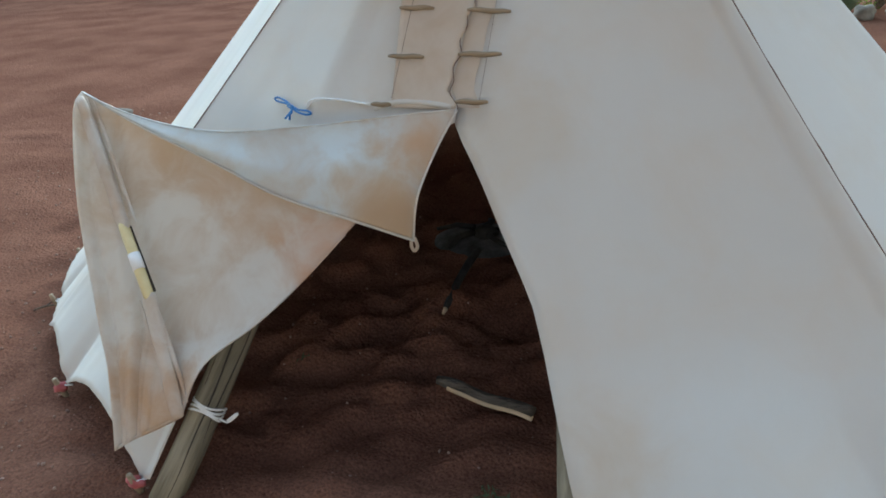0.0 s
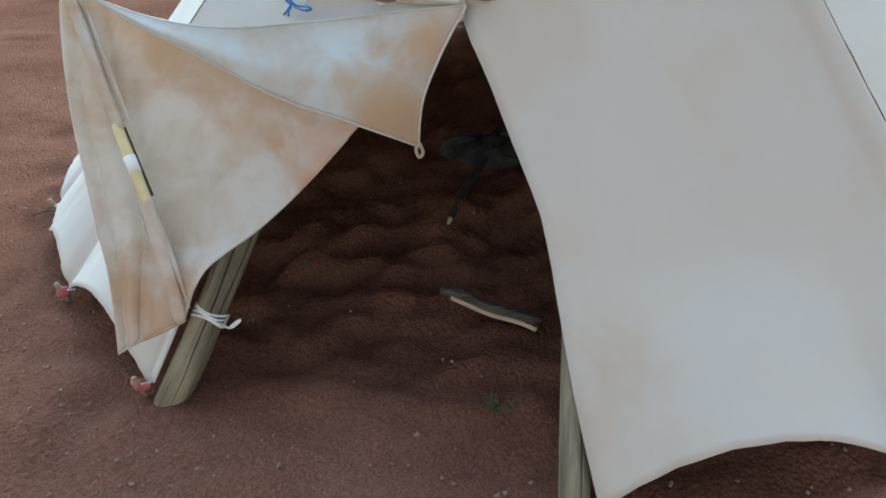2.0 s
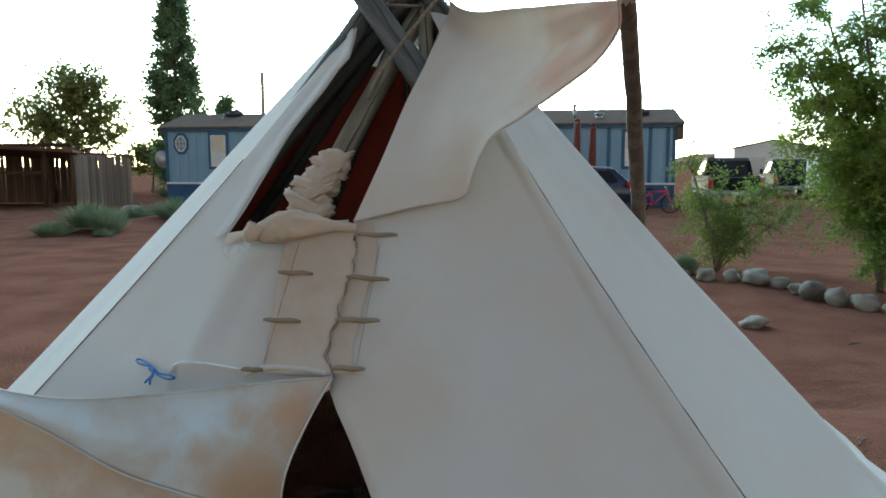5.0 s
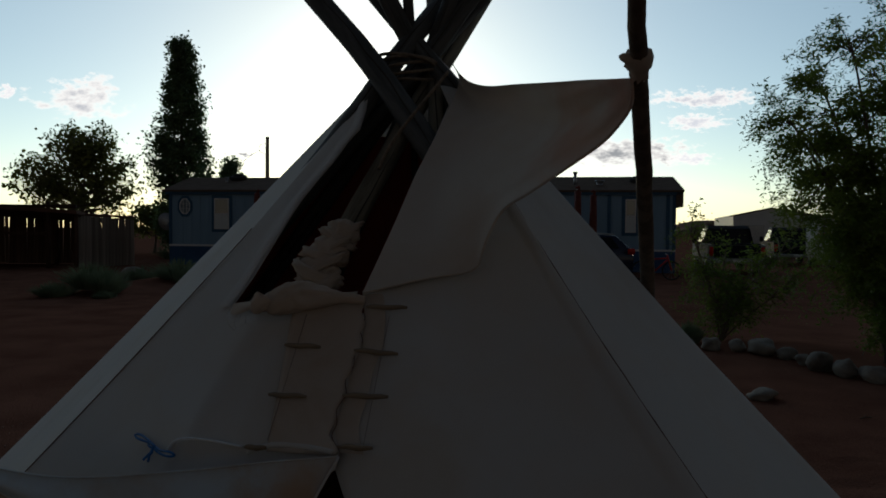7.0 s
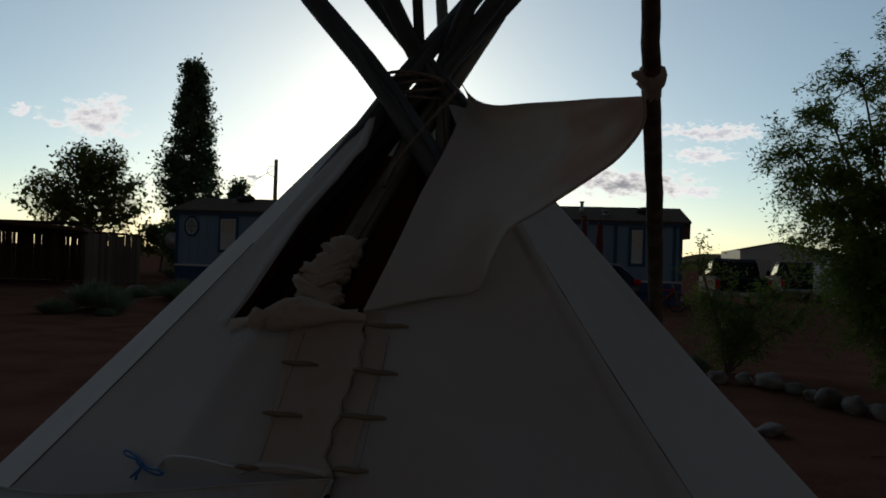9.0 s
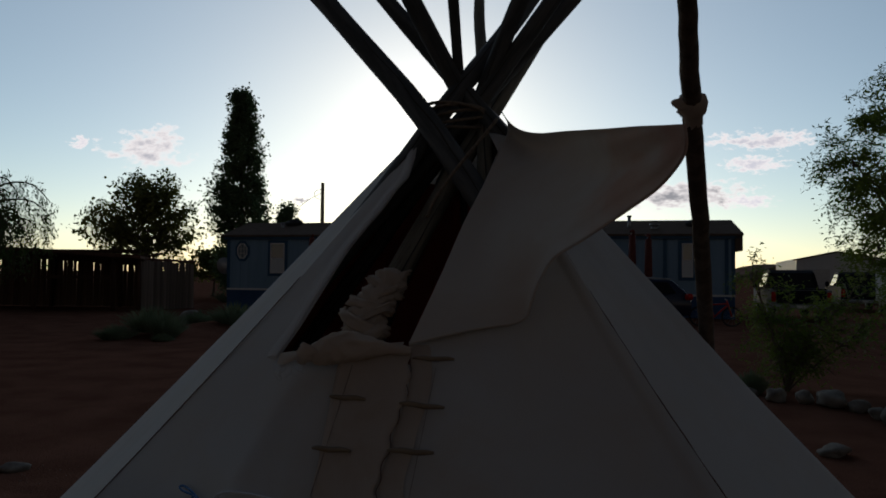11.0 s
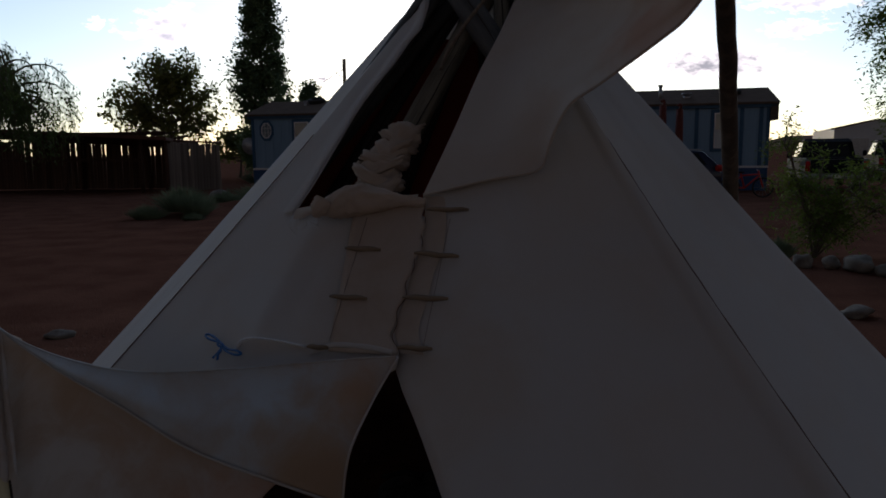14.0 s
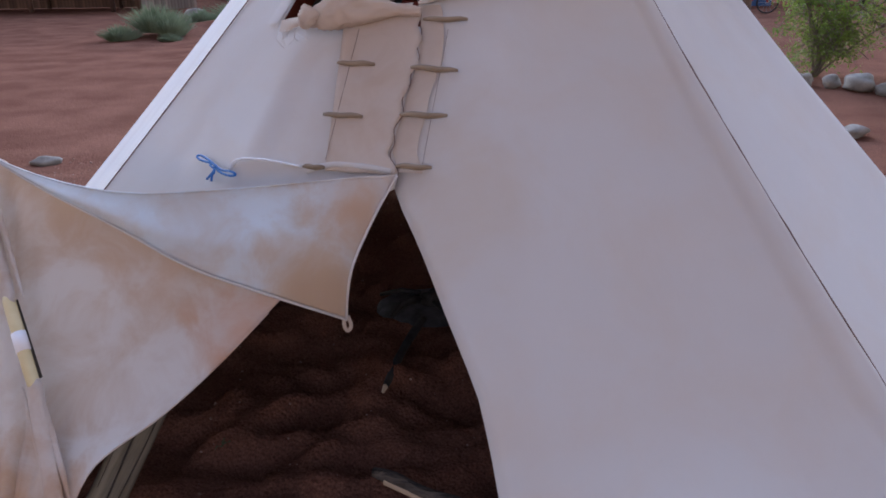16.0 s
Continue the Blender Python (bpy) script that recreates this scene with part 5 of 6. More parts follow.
def feathery(name, x, y, label, branches, seed, leaf_n, scatter=0.05, category="tree"):
    """Mesquite: thin arching stems carrying fine paired leaflets."""
    rng = np.random.default_rng(seed)
    ob = thing(name, pose(x, y, ground_height(x, y)), label, category)
    wood, tips = [], []
    for (bx, by, bz, r, kids, twig) in branches:
        main = smooth_line([(0, 0, 0), (0.25 * bx + rng.normal() * 0.05, 0.25 * by, 0.40 * bz), (0.7 * bx, 0.7 * by, 0.80 * bz), (bx, by, bz)], 14)
        wood.append(tube(main, [r * (1 - 0.75 * i / 13) for i in range(14)], 7, wobble=0.15))
        for k in range(kids):
            i = int(rng.integers(4, 14))
            d = Vector(rng.normal(size=3))
            d.z = d.z * 0.5 + 0.1
            d.normalize()
            ln = twig * rng.uniform(0.4, 1.0)
            tw = smooth_line([main[i], main[i] + d * ln * 0.5 + Vector((0, 0, 0.06)), main[i] + d * ln + Vector((0, 0, -0.10 * ln))], 8)
            wood.append(tube(tw, [0.008 * (1 - j / 9) + 0.002 for j in range(8)], 4))
            for _ in range(4):
                j = int(rng.integers(2, 8))
                e = (d + Vector(rng.normal(size=3)) * 0.8).normalized()
                l2 = ln * 0.45 * rng.uniform(0.5, 1)
                t2 = [tw[j], tw[j] + e * l2 * 0.5 + Vector((0, 0, 0.01)), tw[j] + e * l2 + Vector((0, 0, -0.05))]
                wood.append(tube(t2, [0.003, 0.002, 0.0015], 3, cap=False))
                tips += [tuple(q) for q in smooth_line(t2, 6)]
    part("trunk", joined(*wood), M_BARK, ob, "thin dark crooked stems")
    t = np.array(tips)
    p = t[rng.integers(0, len(t), leaf_n)] + rng.normal(size=(leaf_n, 3)) * scatter
    p = p[p[:, 2] > 0.05]
    part("crown", leaves(p, 0.060, 0.019, 0.25, rng), M_MESQ, ob, "fine feathery yellow-green leaves", smooth=False)


feathery("mesquite_tree", 6.05, 8.6, "feathery yellow-green mesquite tree with a crooked trunk", [
    (-0.8, 0.1, 3.3, 0.045, 34, 0.9), (0.3, 0.4, 4.1, 0.05, 34, 1.0), (-0.95, -0.2, 2.3, 0.035, 34, 0.8), (0.9, 0.2, 3.0, 0.045, 34, 1.0),
    (-0.5, 0.5, 2.7, 0.035, 34, 0.9), (0.5, -0.3, 1.7, 0.035, 34, 0.8), (-0.55, -0.3, 1.75, 0.03, 34, 0.75), (0.15, 0.0, 3.3, 0.04, 34, 1.0),
    (-0.1, -0.35, 1.25, 0.025, 30, 0.7), (0.3, 0.1, 2.3, 0.03, 34, 0.9), (-1.25, 0.1, 3.0, 0.035, 30, 0.75), (-0.55, 0.0, 3.9, 0.035, 30, 0.8)], 3, 100000)
feathery("mesquite_bush", 4.72, 10.4, "young feathery green mesquite bush with thin stems", [
    (-0.50, 0.0, 1.62, 0.022, 15, 0.50), (-0.30, 0.1, 1.15, 0.018, 14, 0.5), (0.05, 0.1, 1.10, 0.02, 16, 0.55), (0.50, 0.0, 1.12, 0.02, 18, 0.6), (0.90, 0.1, 1.30, 0.02, 18, 0.6), (0.3, -0.1, 0.72, 0.015, 16, 0.5),
    (-0.15, 0.2, 0.85, 0.018, 16, 0.55), (0.72, 0.2, 0.90, 0.018, 18, 0.55), (1.05, -0.1, 0.85, 0.016, 14, 0.5), (0.2, 0.15, 0.55, 0.015, 14, 0.45)], 4, 8200, category="bush")


def tussock(x, y, r, h, seed, label, n=420):
    rng = np.random.default_rng(seed)
    v, f = [], []
    for k in range(n):
        a, q = rng.uniform(0, 6.28), r * rng.uniform(0, 1) ** 0.7
        bx, by = q * 0.5 * math.cos(a), q * 0.5 * math.sin(a)
        hh = h * rng.uniform(0.5, 1.1) * (1 - 0.4 * q / r)
        ex, ey = q * 1.25 * math.cos(a + 0.3), q * 1.25 * math.sin(a + 0.3)
        w = 0.014
        i = len(v)
        v += [(bx - w, by, 0), (bx + w, by, 0), ((bx + ex) / 2 - w, (by + ey) / 2, hh * 0.65), ((bx + ex) / 2 + w, (by + ey) / 2, hh * 0.65), (ex, ey, hh)]
        f += [(i, i + 1, i + 3, i + 2), (i + 2, i + 3, i + 4)]
    ob = part("grass_tussock", (v, f), M_SAGE, smooth=False)
    ob.matrix_basis = pose(x, y, ground_height(x, y) - 0.03)
    tagged(ob, label, "grass tussock", "grass tussocks")


for k, (x, y, r, h) in enumerate(((-8.35, 16.3, 0.5, 0.42), (-7.75, 16.9, 0.75, 0.72), (-7.25, 16.6, 0.5, 0.62), (-7.05, 16.0, 0.26, 0.25), (-7.9, 20.0, 0.5, 0.5), (-6.5, 19.2, 0.9, 0.62), (-6.0, 18.8, 0.6, 0.5), (4.15, 10.2, 0.22, 0.38), (-13.1, 37, 1.3, 1.0), (-11.9, 36, 0.8, 0.6))):
    tussock(x, y, r, h, 30 + k, "grey-green grass tussock on a red earth bank", 380)
for k, (x, y) in enumerate(((9.9, 38), (10.8, 40), (11.8, 41), (13.0, 43), (9.4, 35))):
    tussock(x, y, 0.9, 1.1, 50 + k, "far grey-green desert shrub", 200)

# ---- wooden shed ----
shed = thing("wooden_shed", pose(-14.9, 28.1, 0, 0, 0, 3), "dark wooden animal shed with a plank wall and low roof", "shed")
for x, y, h in ((-10.6, 0, 2.75), (-6.5, 0, 2.7), (-3.4, 0, 2.6), (-0.1, 0, 2.62), (-1.3, 3.2, 2.3), (-4.5, 3.2, 2.3), (0.95, 0.05, 2.25)):
    part("post", tube([(x, y, -0.05), (x + 0.02, y, h / 2), (x, y, h)], [0.09, 0.085, 0.08], 8, wobble=0.1), M_SHED, shed)
bm = box(-11.0, 1.2, -0.45, 3.6, -0.07, 0.07, 0.02)
for v in bm.verts:
    v.co.z += 2.68 - 0.10 * max(0, v.co.y) - 0.33 * max(0.0, v.co.x + 0.2) - 0.02 * v.co.x
part("roof", bm, M_SHED_ROOF, shed, "rusty brown low roof", smooth=False)
part("beam", box(-11.0, 1.0, -0.10, 0.02, 2.36, 2.50, 0.01), M_SHED, shed, smooth=False)
part("rail", box(-10.8, -0.05, -0.07, 0.0, 1.30, 1.42, 0.01), M_SHED, shed, smooth=False)
plank_mesh = None
for k in range(72):
    x = -10.9 + k * 0.155
    ob = part("plank", box_data(-0.066, 0.066, -0.015, 0.015, 0.0, 1.0), M_SHED, shed, smooth=False) if plank_mesh is None else new("plank", plank_mesh)
    plank_mesh = ob.data
    ob.parent = shed
    ob.matrix_basis = pose(x, 3.3, 0, 0, random.uniform(-1.2, 1.2), 0) @ Matrix.Diagonal((random.uniform(1.06, 1.22), 1, random.uniform(2.2, 2.34), 1))
pale_mesh = None
for k in range(17):
    t = k / 16
    x, y = 1.05 + 1.35 * t, 0.1 + 2.0 * t
    ob = part("plank", box_data(-0.074, 0.074, -0.015, 0.015, 0.0, 1.0), M_PLANK, shed, smooth=False) if pale_mesh is None else new("plank", pale_mesh)
    pale_mesh = ob.data
    ob.parent = shed
    ob.matrix_basis = pose(x, y, 0, 0, random.uniform(-1, 1), 56) @ Matrix.Diagonal((1.06, 1, random.uniform(2.02, 2.14) - 0.08 * t, 1))
part("wall_cap", tube([(1.0, 0.05, 2.14), (2.45, 2.15, 2.05)], 0.05, 6), M_SHED_ROOF, shed)

# ---- mobile home ----
PL, PR = Vector((-11.42, 31.4, 0)), Vector((10.05, 28.35, 0))
HL = (PR - PL).length
home = thing("mobile_home", pose(PL.x, PL.y, 0, 0, 0, math.degrees(math.atan2(PR.y - PL.y, PR.x - PL.x))), "long light-blue mobile home with dark blue trim and a brown roof", "mobile home")
part("wall", box(0, HL, 0, 4.6, 0.85, 3.28), M_SIDING, home, "light blue vertical siding", smooth=False)
part("skirt", box(-0.02, HL + 0.02, -0.03, 4.63, -0.1, 0.82), M_SKIRT, home, "dark blue skirting", smooth=False)
part("belt", box(-0.03, HL + 0.03, -0.045, 0.0, 0.82, 0.90), M_WHITE, home, "pale strip above the skirting", smooth=False)
part("fascia", box(-0.15, HL + 0.25, -0.14, -0.02, 3.10, 3.32, 0.01), M_BLUE_TRIM, home, "dark blue fascia", smooth=False)
part("fascia", box(HL + 0.02, HL + 0.30, -0.14, 4.7, 2.62, 3.28, 0.01), M_ROOF, home, "brown gable overhang", smooth=False)
bm = bmesh.new()
prof = [(-0.22, 3.30), (2.3, 4.02), (4.85, 3.30), (4.85, 3.22), (-0.22, 3.22)]
ends = [[bm.verts.new((x, y, z)) for y, z in prof] for x in (-0.25, HL + 0.32)]
for i in range(5):
    bm.faces.new((ends[0][i], ends[0][(i + 1) % 5], ends[1][(i + 1) % 5], ends[1][i]))
bm.faces.new(ends[0][::-1]), bm.faces.new(ends[1])
part("roof", bm, M_ROOF, home, "brown shingle roof", smooth=False)
batten = None
for k in range(int(HL / 0.405)):
    ob = part("batten", box_data(-0.022, 0.022, -0.022, 0.0, 0.9, 3.10), M_SIDING, home, smooth=False) if batten is None else new("batten", batten)
    batten = ob.data
    ob.parent = home
    ob.location = (0.2 + k * 0.405, 0, 0)
for x in (0.03, HL - 0.28, HL - 0.97, HL - 2.6, HL - 0.03):
    part("corner_board", box(x - 0.07, x + 0.07, -0.035, 0.0, 0.9, 3.10, 0.005), M_BLUE_TRIM, home, "dark blue board", smooth=False)


def window(x, z, w, h):
    win = part("window", box(x - w / 2 - 0.13, x + w / 2 + 0.13, -0.05, -0.004, z - h / 2 - 0.13, z + h / 2 + 0.13, 0.01), M_BLUE_TRIM, home, "sash window with dark blue casing", smooth=False)
    for zz in (z - h / 4, z + h / 4):
        part("pane", box(x - w / 2 + 0.04, x + w / 2 - 0.04, -0.062, -0.054, zz - h / 4 + 0.03, zz + h / 4 - 0.03), M_CURTAIN if zz < z else M_GLASS, win, smooth=False)
    frame_bits = [box_data(x - w / 2, x - w / 2 + 0.045, -0.08, -0.053, z - h / 2, z + h / 2), box_data(x + w / 2 - 0.045, x + w / 2, -0.08, -0.053, z - h / 2, z + h / 2),
                  box_data(x - w / 2 + 0.045, x + w / 2 - 0.045, -0.08, -0.053, z + h / 2 - 0.045, z + h / 2), box_data(x - w / 2 + 0.045, x + w / 2 - 0.045, -0.08, -0.053, z - h / 2, z - h / 2 + 0.045),
                  box_data(x - w / 2 + 0.045, x + w / 2 - 0.045, -0.085, -0.053, z - 0.025, z + 0.025)]
    part("sash", joined(*frame_bits), M_WHITE, win, "white sash", smooth=False)


window(2.44, 2.26, 0.68, 1.35)
window(HL - 1.75, 2.25, 0.42, 1.35)
window(8.0, 2.36, 0.9, 1.2)


def ring(cx, cz, ro, ri, y0, y1, sx=1.0, n=8):
    v, f = [], []
    for k in range(n):
        a = 2 * math.pi * (k + 0.5) / n
        for r, y in ((ro, y0), (ro, y1), (ri, y1), (ri, y0)):
            v.append((cx + sx * r * math.cos(a), y, cz + r * math.sin(a)))
    for k in range(n):
        i, j = 4 * k, 4 * ((k + 1) % n)
        f += [(i + a, i + (a + 1) % 4, j + (a + 1) % 4, j + a) for a in range(4)]
    return v, f


octagon = part("window", ring(0.72, 2.58, 0.50, 0.36, -0.06, -0.004, 0.72), M_BLUE_TRIM, home, "tall octagonal window with dark blue casing", smooth=False)
part("sash", ring(0.72, 2.58, 0.37, 0.325, -0.07, -0.02, 0.72), M_WHITE, octagon, smooth=False)
a8 = [2 * math.pi * (k + 0.5) / 8 for k in range(8)]
part("pane", ([(0.72 + 0.72 * 0.33 * math.cos(a), -0.03, 2.58 + 0.33 * math.sin(a)) for a in a8], [tuple(range(8))]), M_GLASS, octagon, smooth=False)
part("muntin", joined(*[box_data(0.72 + dx - 0.008, 0.72 + dx + 0.008, -0.05, -0.032, 2.29, 2.87) for dx in (-0.08, 0.08)], *[box_data(0.50, 0.94, -0.051, -0.033, 2.58 + dz - 0.008, 2.58 + dz + 0.008) for dz in (-0.1, 0.1)]), M_WHITE, octagon, smooth=False)
for x, y, h, r in ((17.75, 0.9, 0.50, 0.10), (16.2, 0.7, 0.30, 0.14), (18.75, 0.8, 0.16, 0.20), (2.05, 1.3, 0.22, 0.09)):
    z = 3.30 + 0.285 * y
    part("roof_vent", joined(tube([(x, y, z - 0.1), (x, y, z + h)], r * 0.7, 10), tube([(x, y, z + h), (x, y, z + h + 0.07)], r, 10)), M_TIN, home, "galvanised roof vent")
hm = home.matrix_basis
for x, y in ((2.35, 1.9), (HL - 1.25, 1.3), (7.2, 1.7)):
    ty = thing("tyre", hm @ pose(x, y, 3.30 + 0.285 * y + 0.13, 16, 0, 0), "old black tyre weighing down the roof", "tyre", "tyres on the roof")
    part("tread", tube([(0.30 * math.cos(t), 0.30 * math.sin(t), 0) for t in [2 * math.pi * i / 24 for i in range(25)]], 0.115, 10, cap=False), M_RUBBER, ty)
dish = thing("satellite_dish", hm @ pose(-0.35, 0.3, 1.9, 0, -20, 20), "grey satellite dish on the end wall", "satellite dish")
dv = [(0.34 * j / 5 * math.cos(2 * math.pi * i / 20), 0.10 * (j / 5) ** 2 - 0.1, 0.40 * j / 5 * math.sin(2 * math.pi * i / 20)) for j in range(6) for i in range(21)]
part("reflector", (dv, grid_faces(6, 21)), M_TIN, dish)
part("arm", tube([(0.30, 0.02, -0.1), (0.05, -0.1, -0.1), (0, -0.35, -0.2)], 0.02, 6), M_TIN, dish)
# dark red posts standing before the house
for x, h in ((5.85, 3.25), (6.45, 3.1)):
    rp = thing("red_post", pose(x, 27.0, 0), "dark red steel post with a hooked head beside the house", "post", "red posts")
    part("shaft", tube([(0, 0, -0.05), (0, 0, h * 0.6), (0, 0, h - 0.1)], [0.17, 0.15, 0.13], 8), M_RUST, rp)
    part("hook", tube(smooth_line([(0, 0, h - 0.12), (0.05, 0, h + 0.02), (0.0, 0, h + 0.08), (-0.08, 0, h + 0.02)], 9), 0.05, 6), M_RUST, rp)
rp = thing("red_post", pose(-7.30, 30.2, 0), "dark red steel post with a hooked head beside the house", "post", "red posts")
part("shaft", tube([(0, 0, -0.05), (0, 0, 2.0), (0.05, 0, 3.15)], [0.14, 0.14, 0.12], 8), M_RUST, rp)
part("hook", tube([(0.05, 0, 3.1), (0.12, 0, 3.3)], 0.06, 6), M_RUST, rp)

# ---- utility pole with its wire, and a far fence ----
up = thing("utility_pole", pose(-11.15, 48, 0), "bare wooden utility pole with a drooping wire", "utility pole")
part("shaft", tube([(0, 0, -0.1), (0, 0, 4), (0, 0, 7.85)], [0.17, 0.15, 0.12], 9), M_SPLIT, up)
part("wire", tube(smooth_line([(0, 0, 7.2), (-1.5, 1, 6.6), (-3.2, 2, 5.4), (-4.6, 3, 4.6)], 16), 0.018, 4), M_RUBBER, up)
part("wire", tube(smooth_line([(0, 0, 7.4), (-0.5, 0, 7.3), (-0.55, 0, 6.9), (-0.2, 0, 6.7), (0, 0, 6.6)], 12), 0.02, 4), M_RUBBER, up)
fence = thing("wire_fence", pose(-18.5, 50, 0), "far pale pipe fence", "fence")
for k in range(8):
    part("post", tube([(k * 1.3, 0, -0.05), (k * 1.3, 0, 1.3)], 0.045, 6), M_TIN, fence)
for z in (1.25, 0.75):
    part("rail", tube([(0, 0, z), (9.1, 0, z)], 0.035, 6), M_TIN, fence)


# ---- vehicles ----
def wheel(parent, x, y, r, w=0.22):
    wh = part("wheel", tube([(x, y - w / 2, r), (x, y - w / 2 + 0.03, r), (x, y + w / 2 - 0.03, r), (x, y + w / 2, r)], [r * 0.9, r, r, r * 0.9], 22), M_RUBBER, parent, "black tyre")
    part("rim", joined(*[tube([(x, y + s * (w / 2 + 0.004), r), (x, y + s * (w / 2 - 0.05), r)], [r * 0.62, r * 0.5], 14) for s in (-1, 1)]), M_TIN, wh, "grey wheel rim")


def shell(profile, width, tuck, waist):
    """A car body: a side outline carried across the width, drawn in above the waist."""
    bm = bmesh.new()
    sides = []
    for s in (-1, -0.94, 0.94, 1):
        row = []
        for x, z in profile:
            k = max(0.0, z - waist) * tuck
            shrink = 0.03 if abs(s) == 1 else 0.0
            row.append(bm.verts.new((x * (1 - shrink * 0.4), s * (width / 2 - k), z - shrink * (0.6 if z > waist else -0.2))))
        sides.append(row)
    n = len(profile)
    for a, b in zip(sides, sides[1:]):
        for i in range(n):
            bm.faces.new((a[i], a[(i + 1) % n], b[(i + 1) % n], b[i]))
    bm.faces.new(sides[0][::-1]), bm.faces.new(sides[-1])
    bmesh.ops.recalc_face_normals(bm, faces=bm.faces)
    return bm


def pane4(a, b, c, d):
    return [a, b, c, d], [(0, 1, 2, 3)]


# dark blue car, its tail to +x
suv = thing("car", pose(4.78, 24.4, 0, 0, 0, -6), "dark blue estate car parked beside the house", "car")
part("body", shell([(-2.3, 0.35), (-2.35, 0.75), (-2.1, 0.92), (-1.05, 1.02), (-0.35, 1.46), (0.6, 1.54), (1.75, 1.48), (2.25, 1.02), (2.33, 0.75), (2.3, 0.35)], 1.85, 0.28, 0.98), M_BLUE_CAR, suv)
for s in (-1, 1):
    part("side_window", pane4((-0.75, s * 0.915, 1.06), (1.85, s * 0.915, 1.06), (1.6, s * 0.80, 1.42), (-0.2, s * 0.80, 1.42)), M_CAR_GLASS, suv, smooth=False)
part("rear_window", pane4((2.235, -0.75, 1.06), (2.235, 0.75, 1.06), (1.86, 0.66, 1.42), (1.86, -0.66, 1.42)), M_CAR_GLASS, suv, smooth=False)
part("roof_rail", tube([(-0.3, -0.72, 1.52), (0.6, -0.70, 1.58), (1.7, -0.72, 1.52)], 0.025, 6), M_TIN, suv)
for s in (-1, 1):
    part("tail_light", box(2.12, 2.36, s * 0.82 - 0.13, s * 0.82 + 0.13, 0.86, 1.06, 0.03), M_TAIL, suv, "red tail light")
    for x in (-1.45, 1.4):
        wheel(suv, x, s * 0.82, 0.33)


def pickup(x, y, turn, paint, gate, cab, label):
    """Seen from behind: its tail points to -y."""
    t = thing("pickup_truck", pose(x, y, 0, 0, 0, turn), label, "pickup truck")
    part("body", shell([(-0.02, 0.55), (0.0, 1.15), (2.0, 1.18), (5.6, 1.12), (5.7, 0.6), (5.5, 0.45), (0.2, 0.45)], 2.0, 0.0, 1.2), paint, t, smooth=False).rotation_euler = (0, 0, math.pi / 2)
    part("cab", shell([(1.95, 1.1), (2.1, 1.78), (2.4, 1.90), (3.5, 1.90), (4.4, 1.15)], 1.9, 0.22, 1.15), cab, t, smooth=False).rotation_euler = (0, 0, math.pi / 2)
    part("rear_window", pane4((-0.74, 1.945, 1.22), (0.74, 1.945, 1.22), (0.66, 2.04, 1.76), (-0.66, 2.04, 1.76)), M_CAR_GLASS, t, smooth=False)
    part("tailgate", box(-0.82, 0.82, -0.05, -0.01, 0.66, 1.14, 0.02), gate, t, "dark tailgate")
    # the open bed isn't modelled: a dark slab on top gives its inner shade
    part("bed", box(-0.86, 0.86, 0.06, 1.92, 1.155, 1.20, 0.01), M_DARK_CAR, t, "dark slab standing in for the shaded open bed")
    part("bumper", box(-0.98, 0.98, -0.16, 0.02, 0.46, 0.62, 0.03), M_TIN, t, "chrome rear bumper")
    part("number_plate", box(-0.16, 0.16, -0.18, -0.163, 0.50, 0.60), M_WHITE, t, smooth=False)
    for s in (-1, 1):
        part("tail_light", box(s * 0.91 - 0.075, s * 0.91 + 0.075, -0.06, 0.01, 0.72, 1.08, 0.02), M_TAIL, t, "red tail light")
        part("mirror", box(s * 1.12 - 0.09, s * 1.12 + 0.09, 3.7, 3.78, 1.15, 1.42, 0.03), M_DARK_CAR, t)
        part("side_window", pane4((s * 0.945, 2.2, 1.22), (s * 0.945, 4.1, 1.22), (s * 0.82, 3.5, 1.76), (s * 0.82, 2.3, 1.76)), M_CAR_GLASS, t, smooth=False)
        for yy in (1.1, 4.6):
            w = wheel_y(t, s * 0.86, yy)


def wheel_y(parent, x, y, r=0.39, w=0.26):
    wh = part("wheel", tube([(x - w / 2, y, r), (x - w / 2 + 0.03, y, r), (x + w / 2 - 0.03, y, r), (x + w / 2, y, r)], [r * 0.9, r, r, r * 0.9], 22), M_RUBBER, parent, "black tyre")
    part("rim", joined(*[tube([(x + s * (w / 2 + 0.004), y, r), (x + s * (w / 2 - 0.05), y, r)], [r * 0.62, r * 0.5], 14) for s in (-1, 1)]), M_TIN, wh, "grey wheel rim")
    return wh


pickup(11.75, 26.4, -14, M_SILVER_CAR, M_DARK_CAR, M_DARK_CAR, "pale grey pickup truck with a dark tailgate and chrome bumper")
pickup(17.6, 33.4, -18, M_DARK_CAR, M_DARK_CAR, M_DARK_CAR, "dark pickup truck parked beside a pale grey one")

# red bicycle lying against the house end
bike = thing("bicycle", pose(7.85, 23.6, 0, 0, 0, -8), "red bicycle parked on the bare ground", "bicycle")
for x in (-0.5, 0.5):
    wh = part("wheel", tube([(x + 0.30 * math.cos(t), 0, 0.32 + 0.30 * math.sin(t)) for t in [2 * math.pi * i / 28 for i in range(29)]], 0.025, 6, cap=False), M_RUBBER, bike)
    part("spokes", joined(*[tube([(x - 0.29 * math.cos(a), 0, 0.32 - 0.29 * math.sin(a)), (x + 0.29 * math.cos(a), 0, 0.32 + 0.29 * math.sin(a))], 0.004, 4) for a in [math.pi * k / 6 for k in range(6)]]), M_TIN, wh)
